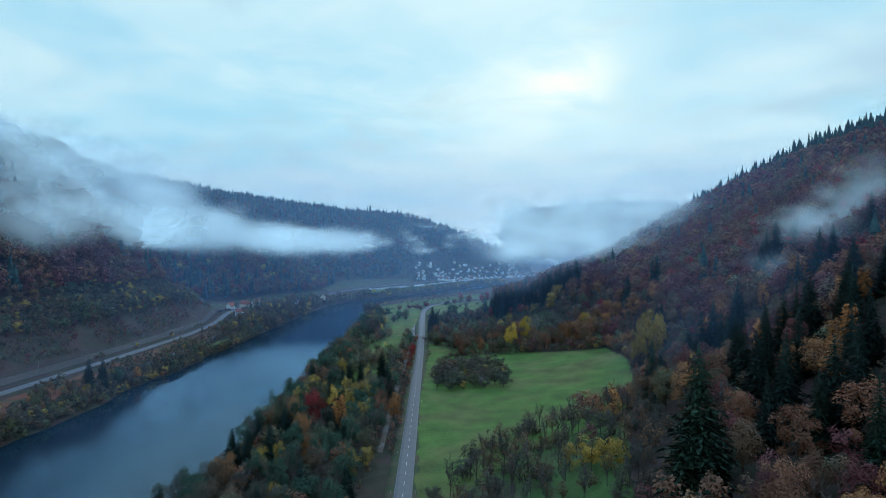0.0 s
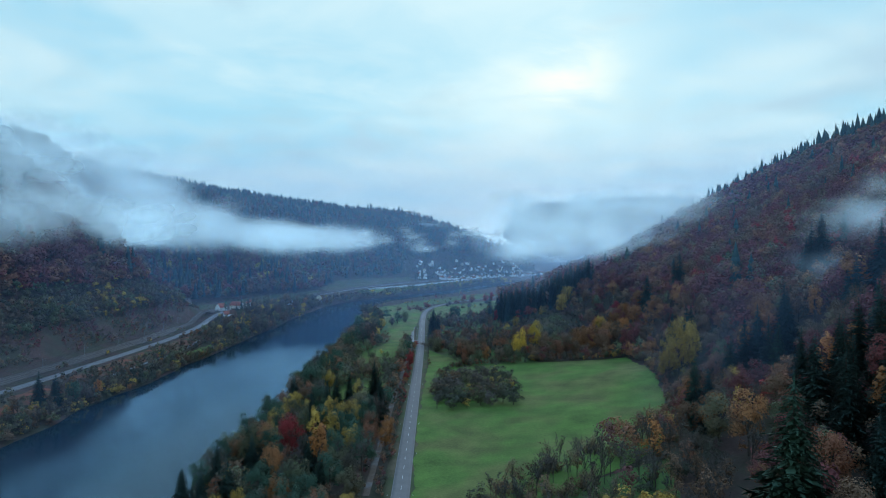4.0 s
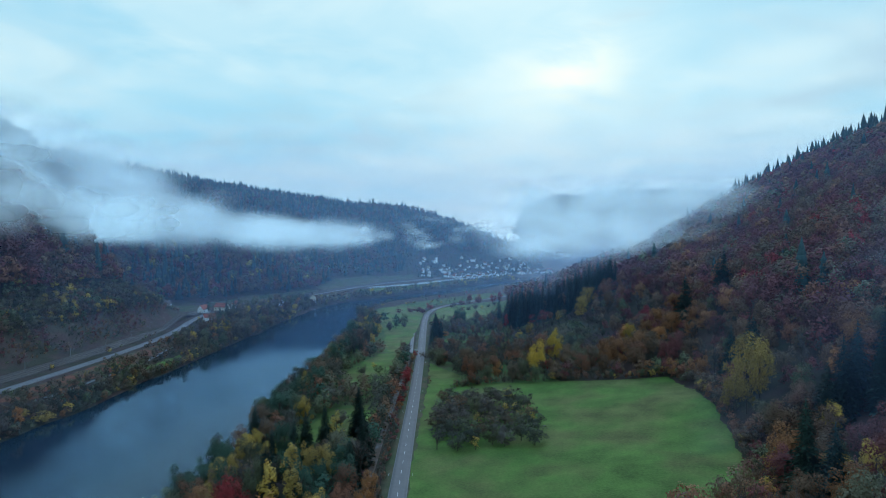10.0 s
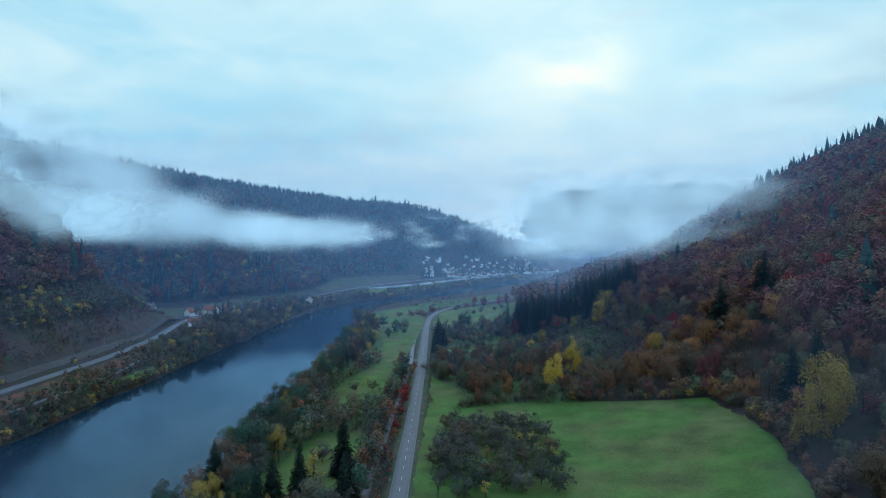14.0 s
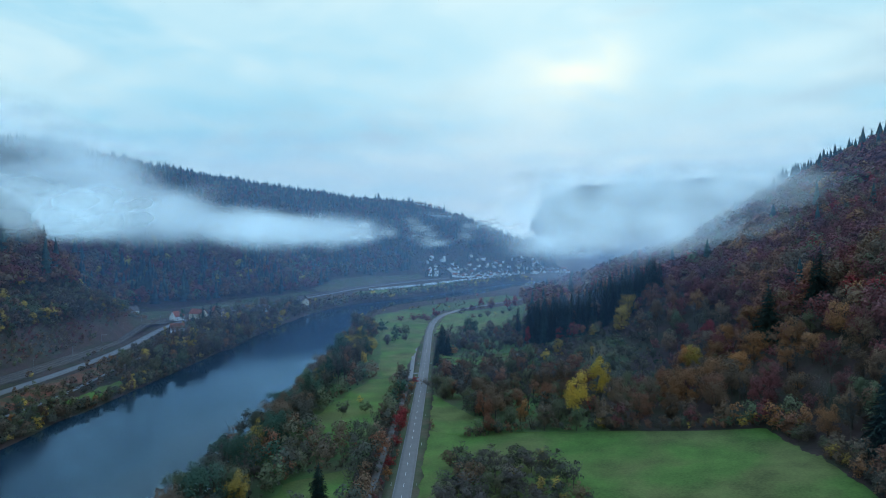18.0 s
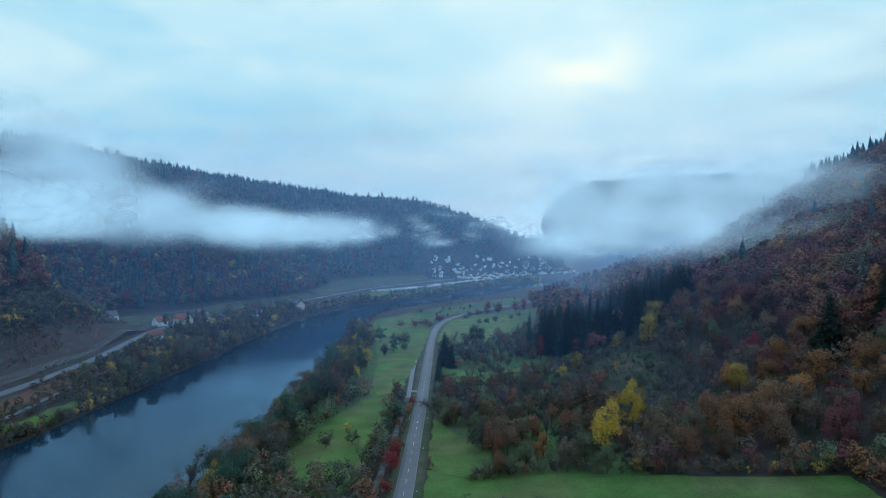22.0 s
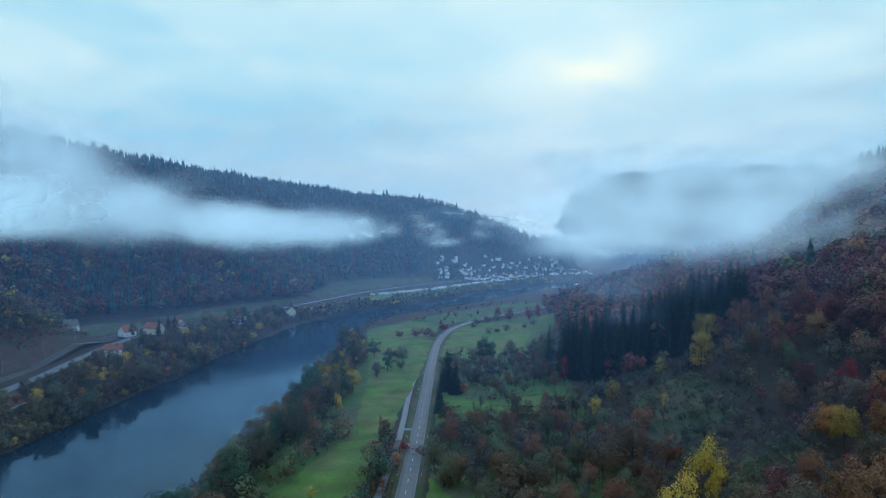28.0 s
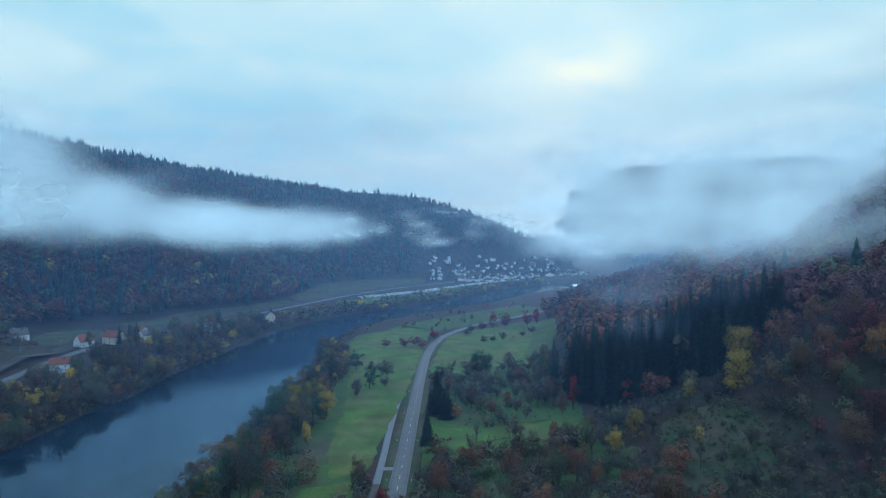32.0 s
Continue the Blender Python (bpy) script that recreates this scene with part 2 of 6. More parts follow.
def haze_material(name, thick, noise_scale, stretch, lo, hi, color, edge=0.22, top=0.45, bottom=0.16, offset=0.0):
    """Aerial haze put into a tinted see-through sheet, thinning out towards its rim and torn by noise."""
    m = bpy.data.materials.new(name)
    m.use_nodes = True
    nodes, links = m.node_tree.nodes, m.node_tree.links
    nodes.clear()

    def calc(op, a, b):
        n = nodes.new("ShaderNodeMath")
        n.operation = op
        for i, v in enumerate((a, b)):
            if isinstance(v, (int, float)):
                n.inputs[i].default_value = v
            else:
                links.new(v, n.inputs[i])
        return n.outputs[0]

    def ramp(v, a, b):
        n = nodes.new("ShaderNodeMapRange")
        n.interpolation_type = "SMOOTHERSTEP"
        n.inputs[1].default_value, n.inputs[2].default_value = a, b
        links.new(v, n.inputs[0])
        return n.outputs[0]

    uv = nodes.new("ShaderNodeUVMap")
    uv.uv_map = "sheet"
    s = nodes.new("ShaderNodeSeparateXYZ")
    links.new(uv.outputs[0], s.inputs[0])
    u, v = s.outputs[0], s.outputs[1]
    shape = calc("MULTIPLY", ramp(u, 0.0, edge), ramp(u, 1.0, 1.0 - edge))
    shape = calc("MULTIPLY", shape, calc("MULTIPLY", ramp(v, 0.0, bottom), ramp(v, 1.0, 1.0 - top)))
    place = nodes.new("ShaderNodeNewGeometry")
    st = nodes.new("ShaderNodeVectorMath")
    st.operation = "MULTIPLY_ADD"
    st.inputs[1].default_value, st.inputs[2].default_value = stretch, (offset, offset * 0.7, 0)
    links.new(place.outputs["Position"], st.inputs[0])
    n = nodes.new("ShaderNodeTexNoise")
    n.inputs["Scale"].default_value, n.inputs["Detail"].default_value = noise_scale, 2
    n.inputs["Roughness"].default_value, n.inputs["Distortion"].default_value = 0.50, 0.15
    links.new(st.outputs[0], n.inputs["Vector"])
    body = calc("ADD", calc("MULTIPLY", calc("SUBTRACT", n.outputs[0], 0.5), 2.0), shape)
    alpha = calc("MULTIPLY", ramp(body, lo, hi), thick)
    alpha = calc("MULTIPLY", alpha, ramp(shape, 0.0, 0.55))
    clear = nodes.new("ShaderNodeBsdfTransparent")
    front, behind = nodes.new("ShaderNodeBsdfDiffuse"), nodes.new("ShaderNodeBsdfTranslucent")
    both, mix = nodes.new("ShaderNodeAddShader"), nodes.new("ShaderNodeMixShader")
    for bsdf, way in ((front, 1.0), (behind, -1.0)):
        bsdf.inputs[0].default_value = (*color, 1)
        upward = nodes.new("ShaderNodeCombineXYZ")
        upward.inputs[2].default_value = way
        links.new(upward.outputs[0], bsdf.inputs["Normal"])
    links.new(front.outputs[0], both.inputs[0])
    links.new(behind.outputs[0], both.inputs[1])
    links.new(alpha, mix.inputs[0])
    links.new(clear.outputs[0], mix.inputs[1])
    links.new(both.outputs[0], mix.inputs[2])
    end = nodes.new("ShaderNodeOutputMaterial")
    links.new(mix.outputs[0], end.inputs[0])
    return m


# ---- mesh helpers ----
rng = np.random.default_rng(7)


def link_mesh(name, verts, faces, materials, index=None, smooth=False, normals=None):
    """One mesh from arrays of corners and of faces with equally many corners each."""
    verts, faces = np.asarray(verts, np.float32), np.asarray(faces, np.int32)
    me = bpy.data.meshes.new(name)
    k = faces.shape[1]
    me.vertices.add(len(verts))
    me.vertices.foreach_set("co", verts.ravel())
    me.loops.add(faces.size)
    me.loops.foreach_set("vertex_index", faces.ravel())
    me.polygons.add(len(faces))
    me.polygons.foreach_set("loop_start", np.arange(0, faces.size, k, dtype=np.int32))
    me.polygons.foreach_set("loop_total", np.full(len(faces), k, np.int32))
    for m in materials:
        me.materials.append(m)
    if index is not None:
        me.polygons.foreach_set("material_index", np.asarray(index, np.int32))
    if smooth:
        me.polygons.foreach_set("use_smooth", np.ones(len(faces), bool))
    me.update(calc_edges=True)
    if normals is not None:
        me.normals_split_custom_set_from_vertices(np.asarray(normals, np.float32))
    return me


def from_bm(name, bm, material):
    me = bpy.data.meshes.new(name)
    bm.to_mesh(me)
    bm.free()
    me.materials.append(material)
    return me


def part(name, me, parent, label="", at=None):
    """Links a mesh as one object under a thing or a part."""
    ob = new(name, me)
    ob.parent = parent
    if at is not None:
        ob.matrix_basis = at
    return tagged(ob, label) if label else ob


def box(bm, x0, x1, y0, y1, z0, z1):
    vs = [bm.verts.new((x, y, z)) for z in (z0, z1) for x, y in ((x0, y0), (x1, y0), (x1, y1), (x0, y1))]
    for f in ((3, 2, 1, 0), (4, 5, 6, 7), (0, 1, 5, 4), (1, 2, 6, 5), (2, 3, 7, 6), (3, 0, 4, 7)):
        bm.faces.new([vs[i] for i in f])


def box_mesh(name, dims, material, bevel=0.0):
    bm = bmesh.new()
    box(bm, *dims)
    if bevel:
        bmesh.ops.bevel(bm, geom=bm.edges[:], offset=bevel, segments=1, affect="EDGES")
    return from_bm(name, bm, material)


# ---- the lie of the land ----
RIVER = [(-168, -300, 63), (-165.5, 300, 62.5), (-165, 530, 62), (-164, 700, 60), (-168, 880, 54), (-180, 1030, 42), (-176, 1150, 38),
         (-150, 1245, 38), (-88, 1345, 38), (0, 1490, 38), (60, 1640, 38), (160, 1810, 40), (310, 1980, 42), (560, 2130, 45), (1000, 2300, 50)]
LEFT_FOOT = [(-325, -400), (-325, 300), (-322, 700), (-328, 902), (-350, 956), (-400, 1000), (-440, 1046), (-415, 1120), (-335, 1200), (-290, 1300),
             (-255, 1450), (-205, 1600), (-110, 1830), (50, 2050), (250, 2230), (370, 2450), (400, 3000), (250, 3600), (300, 5200)]
RIGHT_FOOT = [(-8, -400), (-4, 600), (2, 900), (20, 1080), (62, 1200), (110, 1400), (180, 1600), (270, 1830), (400, 2080), (560, 2350), (620, 3000), (700, 5200)]


def nearest(x, y, line):
    """Distance to a line of points, which side it lies on (right: positive), and how far along."""
    best = np.full(np.shape(x), 1e12)
    side, along = np.zeros(np.shape(x)), np.zeros(np.shape(x))
    run = 0.0
    for (x0, y0, *_), (x1, y1, *_) in zip(line, line[1:]):
        ex, ey = x1 - x0, y1 - y0
        size = math.hypot(ex, ey)
        s = np.clip(((x - x0) * ex + (y - y0) * ey) / size**2, 0, 1)
        dx, dy = x - x0 - s * ex, y - y0 - s * ey
        d = dx * dx + dy * dy
        closer = d < best
        best = np.where(closer, d, best)
        side = np.where(closer, ex * dy - ey * dx, side)
        along = np.where(closer, run + s * size, along)
        run += size
    return np.sqrt(best), -np.sign(side), along


RIVER_RUN = np.concatenate([[0], np.cumsum([math.hypot(b[0] - a[0], b[1] - a[1]) for a, b in zip(RIVER, RIVER[1:])])])
RIVER_HALF = np.array([p[2] for p in RIVER], float)


def bumps(x, y, size, seed):
    """Smooth unevenness between -1 and 1."""
    a = seed * 1.7
    return (np.sin(x / size + a) * np.cos(y / size * 0.9 - a) + 0.6 * np.sin(x / size * 2.1 - 2 * a + y / size * 1.3) + 0.4 * np.cos(y / size * 2.7 + x / size * 0.6 + a)) / 2


def step(v, a, b):
    s = np.clip((v - a) / (b - a), 0, 1)
    return s * s * (3 - 2 * s)


def water_edge(x, y):
    """Metres from the river's edge: negative in the water; and the side of the river."""
    d, side, along = nearest(x, y, RIVER)
    return d - np.interp(along, RIVER_RUN, RIVER_HALF) - 3 * bumps(x, y, 23, 3), side


def ground_z(x, y):
    x, y = np.asarray(x, float), np.asarray(y, float)
    d, side, _ = nearest(x, y, RIGHT_FOOT)
    u = d * side
    cap = np.interp(y, [-400, 850, 1000, 1140, 1300, 1450, 1700, 2000, 2300, 5000], [330, 320, 285, 250, 205, 150, 100, 100, 140, 200])
    right = np.interp(u, [0, 30, 57, 110, 155, 242, 360, 474, 600, 720, 1200], [0, 3.0, 9, 25, 44, 82, 146, 210, 268, 296, 340])
    gentle = np.interp(u, [0, 30, 57, 110, 140, 160, 190, 242, 360, 474, 600, 720, 1200], [0, 1.5, 3.5, 9.0, 13.5, 22, 42, 78, 146, 210, 268, 296, 340])
    meadow_reach = step(y, 290, 380) * (1 - step(y, 660, 770))
    right = right + (gentle - right) * meadow_reach
    right = right / (1 + (right / cap) ** 6) ** (1 / 6) + step(u, 10, 120) * 3.0 * bumps(x, y, 37, 1)
    d, side, _ = nearest(x, y, LEFT_FOOT)
    w = -d * side
    steep = np.interp(y, [-400, 850, 1000, 1150, 5000], [1.0, 1.0, 0.6, 0.0, 0.0])
    bank = np.interp(w, [0, 8, 34, 72, 110, 160, 230, 420, 700, 1200], [0, 4, 20, 36, 84, 138, 190, 240, 275, 300])
    soft = np.interp(w, [0, 30, 75, 150, 260, 420, 600, 900, 1400], [0, 7, 25, 66, 130, 201, 256, 278, 282])
    far = step(y, 3000, 3700)
    fall = np.interp(y, [1500, 1850, 2200, 2500, 3000], [1.09, 1.03, 0.97, 0.88, 0.88])
    left = (steep * bank + (1 - steep) * soft) * fall * (1 - 0.25 * far) + step(w, 30, 160) * 5.0 * bumps(x, y, 61, 2)
    far_ridge = step(y, 3300, 4500) * 120 * (0.75 + 0.25 * bumps(x, y, 420, 5))
    edge, bank_side = water_edge(x, y)
    floor = np.where(bank_side < 0, 4.5 * step(edge, 8, 45), 0.0)
    land = floor + right + left + far_ridge
    shore = step(edge, 0.0, 13.0)
    wet = -4.2 - 2.5 * step(-edge, 0, 12)
    return np.where(edge < 0, wet, -4.2 + (land + 4.2) * shore)


def axis_steps(marks):
    out = []
    for (a, da), (b, _) in zip(marks, marks[1:]):
        out += list(np.arange(a, b, da))
    return np.array(out + [marks[-1][0]])


def sheet(name, xs, ys, materials, lift=0.0, keep=None, smooth=True):
    gx, gy = np.meshgrid(xs, ys)
    gz = ground_z(gx, gy) + lift
    n = len(xs)
    i = (np.arange(len(ys) - 1)[:, None] * n + np.arange(n - 1)[None]).ravel()
    quads = np.stack([i, i + 1, i + n + 1, i + n], 1)
    if keep is not None:
        cx, cy = gx.ravel()[quads].mean(1), gy.ravel()[quads].mean(1)
        quads = quads[keep(cx, cy)]
    verts = np.stack([gx.ravel(), gy.ravel(), gz.ravel()], 1)
    used = np.unique(quads)
    back_index = np.zeros(len(verts), int)
    back_index[used] = np.arange(len(used))
    return link_mesh(name, verts[used], back_index[quads], materials, smooth=smooth)


xs = axis_steps([(-2600, 60), (-900, 24), (-480, 8), (-90, 8), (360, 16), (760, 40), (1400, 80), (2600, 80)])
ys = axis_steps([(-260, 20), (40, 8), (1300, 12), (2400, 30), (4900, 30)])
tagged(new("ground", sheet("ground", xs, ys, [SOIL])), "wooded valley floor and hillsides of brown leaf litter", "ground", kind="structure")


def strip(name, line, half, material, lift, width_at=None):
    """A ribbon along a line, laid on the land."""
    pts = np.array(line, float)
    run = np.concatenate([[0], np.cumsum(np.hypot(*np.diff(pts, axis=0).T))])
    s = np.linspace(0, run[-1], max(2, int(run[-1] / 4)))
    cx, cy = smooth_line(run, pts, s)
    tx, ty = np.gradient(cx), np.gradient(cy)
    size = np.hypot(tx, ty)
    nx, ny = ty / size, -tx / size
    h = half if width_at is None else width_at(cy)
    rows = []
    for k in (-1, -0.5, 0, 0.5, 1):
        rows.append(np.stack([cx + nx * h * k, cy + ny * h * k, ground_z(cx, cy) + lift], 1))
    rows = [rows[0] - (0, 0, 0.5), *rows, rows[-1] - (0, 0, 0.5)]
    v = np.concatenate(rows)
    n = len(s)
    f = [np.stack([np.arange(n - 1) + n * k, np.arange(n - 1) + n * k + 1, np.arange(n - 1) + n * (k + 1) + 1, np.arange(n - 1) + n * (k + 1)], 1)[:, ::-1] for k in range(6)]
    return link_mesh(name, v, np.concatenate(f), [material]), (cx, cy, nx, ny, s)


def smooth_line(run, pts, s):
    """Points along a line, with its corners rounded."""
    fine_s = np.linspace(0, run[-1], max(40, int(run[-1] / 3)))
    out = []
    for c in range(2):
        v = np.interp(fine_s, run, pts[:, c])
        k = 13
        pad = np.concatenate([2 * v[0] - v[k:0:-1], v, 2 * v[-1] - v[-2:-k - 2:-1]])
        v = np.convolve(pad, np.ones(2 * k + 1) / (2 * k + 1), "same")[k:-k]
        out.append(np.interp(s, fine_s, v))
    return out


ROAD = [(-8, -120), (-17.5, 230), (-22.2, 410), (-25.2, 540), (-30, 712), (-35, 844), (-38, 930), (-38.5, 1000), (-34, 1060), (-23, 1106), (-6, 1150), (24, 1205), (80, 1285), (150, 1390)]
me, road_line = strip("road", ROAD, 3.7, ASPHALT, 0.30)
road = tagged(new("road", me), "grey asphalt country road with white centre dashes", "road", kind="structure")
PATH_LINE = [(-38.5, 696), (-39, 712), (-40, 730), (-44, 790), (-45, 870), (-44.5, 915), (-47, 934), (-57, 952), (-69, 964), (-77, 980), (-77, 1003), (-66, 1022)]
OLD_PATH = [(-33, 300), (-35.5, 425), (-36.5, 470), (-37.5, 600), (-38.5, 700)]
me, _ = strip("footpath", OLD_PATH, 1.5, LITTERED, 0.21)
tagged(new("path", me), "narrow paved path strewn with brown leaves", "path", kind="structure")
me, _ = strip("footpath", PATH_LINE, 1.6, PATHWAY, 0.22)
tagged(new("path", me), "pale grey paved path winding beside the road", "path", kind="structure")
me, _ = strip("path", [(-28.5, 714), (-33, 713), (-38.5, 712.5)], 1.8, PATHWAY, 0.25)
tagged(new("path", me), "short paved link between path and road", "path", kind="structure")
me, _ = strip("footpath", [(-262, 760), (-258, 700), (-250, 660), (-250, 600), (-252, 520)], 1.5, PATHWAY, 0.24)
tagged(new("path", me), "pale path along the far bank beside a lawn", "path", kind="structure")
VERGE_OUT = 7.5
me, _ = strip("verge", ROAD, VERGE_OUT, ROUGH_GRASS, 0.16)
tagged(new("verge", me), "strip of rough yellowish grass along the road", "verge", kind="structure")
LITTER = mat("red_leaf_litter", (0.170, 0.062, 0.040), rough=0.95, vary=0.4, scale=0.2, bump=0.4, bump_scale=1.5, second=(0.070, 0.062, 0.036), spec=0.1)
LEFT_ROAD = [(-290, -200), (-287, 400), (-283, 560), (-284, 700), (-296, 800), (-316, 880), (-330, 960), (-328, 1040), (-300, 1130), (-272, 1230), (-243, 1360), (-210, 1500), (-160, 1640), (-90, 1780), (0, 1920)]
me, left_line = strip("road", LEFT_ROAD, 4.0, WET_ASPHALT, 0.45)
tagged(new("road", me), "wet grey main road along the far river bank", "road", kind="structure")
RAILWAY = [(x - (24.5 if y < 850 else 20), y) for x, y in LEFT_ROAD]
me, rail_line = strip("railway_bed", RAILWAY, 9.5, GRAVEL, 0.40)
railway = tagged(new("railway", me), "dark ballasted railway with four tracks below the wooded bank", "railway", kind="structure")
for off in (-7.6, -6.15, -3.2, -1.75, 1.75, 3.2, 6.15, 7.6):
    cx, cy, nx, ny, s = rail_line
    pick = (cy > 250) & (cy < 1250)
    px, py = (cx + nx * off)[pick], (cy + ny * off)[pick]
    pz = ground_z(cx[pick], cy[pick]) + 0.42
    n = len(px)
    v = np.concatenate([np.stack([px + a, py, pz + b], 1) for a, b in ((-0.05, 0), (-0.05, 0.17), (0.05, 0.17), (0.05, 0))])
    f = np.concatenate([np.stack([np.arange(n - 1) + n * k, np.arange(n - 1) + n * k + 1, np.arange(n - 1) + n * (k + 1) + 1, np.arange(n - 1) + n * (k + 1)], 1) for k in range(3)])
    part("rail", link_mesh("rail", v, f, [STEEL]), railway, "worn steel rail")

# the river's surface
pts = np.array(RIVER, float)
s = np.linspace(0, RIVER_RUN[-1], 160)
cx, cy = smooth_line(RIVER_RUN, pts[:, :2], s)
h = np.interp(s, RIVER_RUN, RIVER_HALF) + 22
tx, ty = np.gradient(cx), np.gradient(cy)
size = np.hypot(tx, ty)
nx, ny = ty / size, -tx / size
v = np.concatenate([np.stack([cx + nx * h * k, cy + ny * h * k, np.full(len(s), -4.0)], 1) for k in (-1, 0, 1)])
n = len(s)
f = np.concatenate([np.stack([np.arange(n - 1) + n * (k + 1), np.arange(n - 1) + n * (k + 1) + 1, np.arange(n - 1) + n * k + 1, np.arange(n - 1) + n * k], 1) for k in range(2)])
tagged(new("water", link_mesh("water", v, f, [WATER])), "calm blue-grey river reflecting the cloudy sky", "river", kind="structure")

# ---- meadows ----


def inside(x, y, poly):
    odd = np.zeros(np.shape(x), bool)
    for (x0, y0), (x1, y1) in zip(poly, poly[1:] + poly[:1]):
        cross = (y0 > y) != (y1 > y)
        at_x = x0 + (y - y0) / (y1 - y0 + 1e-9) * (x1 - x0)
        odd ^= cross & (x < at_x)
    return odd


MEADOWS = [
    [(-11, 205), (0, 215), (8, 250), (34, 286), (72, 298), (88, 316), (112, 370), (130, 447), (137, 500), (136, 540), (94, 549), (52, 560), (30, 566), (0, 558), (-18, 575), (-18, 400)],
    [(-18, 576), (0, 560), (10, 590), (-4, 615), (-20, 650)],
    [(-22, 735), (-4, 726), (40, 738), (56, 752), (40, 772), (2, 768), (-25, 790)],
    [(-32, 900), (-12, 902), (14, 925), (40, 950), (52, 1010), (62, 1090), (50, 1135), (24, 1150), (-4, 1130), (-24, 1080), (-30, 1000)],
    [(66, 1120), (92, 1150), (120, 1200), (96, 1215), (60, 1160)],
    [(-45, 712), (-58, 700), (-66, 730), (-73, 800), (-81, 850), (-92, 920), (-108, 985), (-114, 1040), (-100, 1110), (-70, 1150), (-44, 1120), (-43, 1000), (-42, 860)],
    [(-46, 560), (-70, 548), (-84, 590), (-76, 640), (-66, 690), (-46, 700)],
    [(-44, 420), (-66, 408), (-80, 440), (-72, 500), (-46, 520)],
    [(-368, 985), (-395, 985), (-425, 1020), (-425, 1070), (-385, 1085), (-352, 1040)],
    [(-242, 616), (-230, 622), (-229, 664), (-239, 680)],
    [(-190, 1345), (-140, 1385), (-70, 1510), (-10, 1640), (60, 1790), (20, 1810), (-60, 1680), (-130, 1520), (-205, 1400)],
    [(-262, 1400), (-285, 1420), (-270, 1560), (-215, 1700), (-120, 1880), (-95, 1870), (-170, 1690), (-235, 1520)],
    [(-395, 1122), (-350, 1108), (-300, 1190), (-282, 1270), (-264, 1380), (-284, 1390), (-306, 1300), (-350, 1212)],
    [(70, 690), (84, 672), (112, 680), (122, 712), (110, 738), (84, 730)],
]
ROUGH = {8, 11, 12, 13}


def meadow_mesh(poly, gap, lift, material):
    """Rows across a meadow from one uneven edge to the other, on the land."""
    py = np.array([p[1] for p in poly])
    rows = np.arange(py.min() + 0.5, py.max(), gap)
    lo, hi = np.full(len(rows), 1e9), np.full(len(rows), -1e9)
    for (x0, y0), (x1, y1) in zip(poly, poly[1:] + poly[:1]):
        hit = (np.minimum(y0, y1) <= rows) & (rows <= np.maximum(y0, y1)) & (y0 != y1)
        at_x = x0 + (rows - y0) / (y1 - y0 + 1e-9) * (x1 - x0)
        lo, hi = np.where(hit, np.minimum(lo, at_x), lo), np.where(hit, np.maximum(hi, at_x), hi)
    mid = (lo + hi) / 2
    lo = np.minimum(lo + 1.6 * bumps(rows, lo, 6, 1) + 0.8 * bumps(rows, lo, 2.3, 4), mid)
    hi = np.maximum(hi + 1.6 * bumps(rows, hi, 6, 2) + 0.8 * bumps(rows, hi, 2.1, 5), mid)
    n = max(4, int((hi - lo).max() / gap))
    u = np.linspace(0, 1, n)
    gx = lo[:, None] + (hi - lo)[:, None] * u
    gy = np.repeat(rows[:, None], n, 1) + 0.5 * bumps(gx, rows[:, None], 5, 7)
    gz = ground_z(gx, gy) + lift
    i = (np.arange(len(rows) - 1)[:, None] * n + np.arange(n - 1)[None]).ravel()
    return link_mesh("meadow", np.stack([gx.ravel(), gy.ravel(), gz.ravel()], 1), np.stack([i, i + 1, i + n + 1, i + n], 1), [material], smooth=True)


for k, poly in enumerate(MEADOWS):
    me = meadow_mesh(poly, 2.5 if k not in (8, 10, 11) else 5.0, 0.26, ROUGH_GRASS if k in ROUGH else GRASS)
    tagged(new("meadow", me), "rough brownish grass slope" if k in ROUGH else "mown bright green meadow", "meadow", kind="structure")

for poly in ([(-274, 360), (-252, 350), (-250, 440), (-255, 470), (-272, 470)], [(-272, 500), (-254, 505), (-254, 700), (-262, 760), (-274, 720)]):
    tagged(new("leaf_litter", meadow_mesh(poly, 4.0, 0.18, LITTER)), "reddish brown fallen leaves on the roadside ground", "ground", kind="structure")
# rough grass under the scrub at the foot of the slope, and below the meadow
for poly in ([(-16, 582), (8, 562), (52, 558), (70, 556), (62, 640), (56, 740), (60, 930), (10, 898), (-28, 898), (-22, 700)], [(6, 205), (60, 205), (84, 296), (30, 288), (9, 252)],
             [(-45, 400), (-90, 400), (-97, 700), (-104, 860), (-122, 990), (-116, 1090), (-70, 1160), (-46, 1130), (-44, 900)],
             [(-28, 898), (10, 898), (60, 930), (72, 1010), (110, 1170), (60, 1205), (22, 1150), (-22, 1085)],
             [(-95, 1135), (-40, 1118), (0, 1170), (60, 1260), (110, 1360), (70, 1400), (20, 1330), (-40, 1240)]):
    tagged(new("rough_meadow", meadow_mesh(poly, 4.0, 0.14, WILD_GRASS)), "overgrown green and brown grass between the shrubs", "meadow", kind="structure")

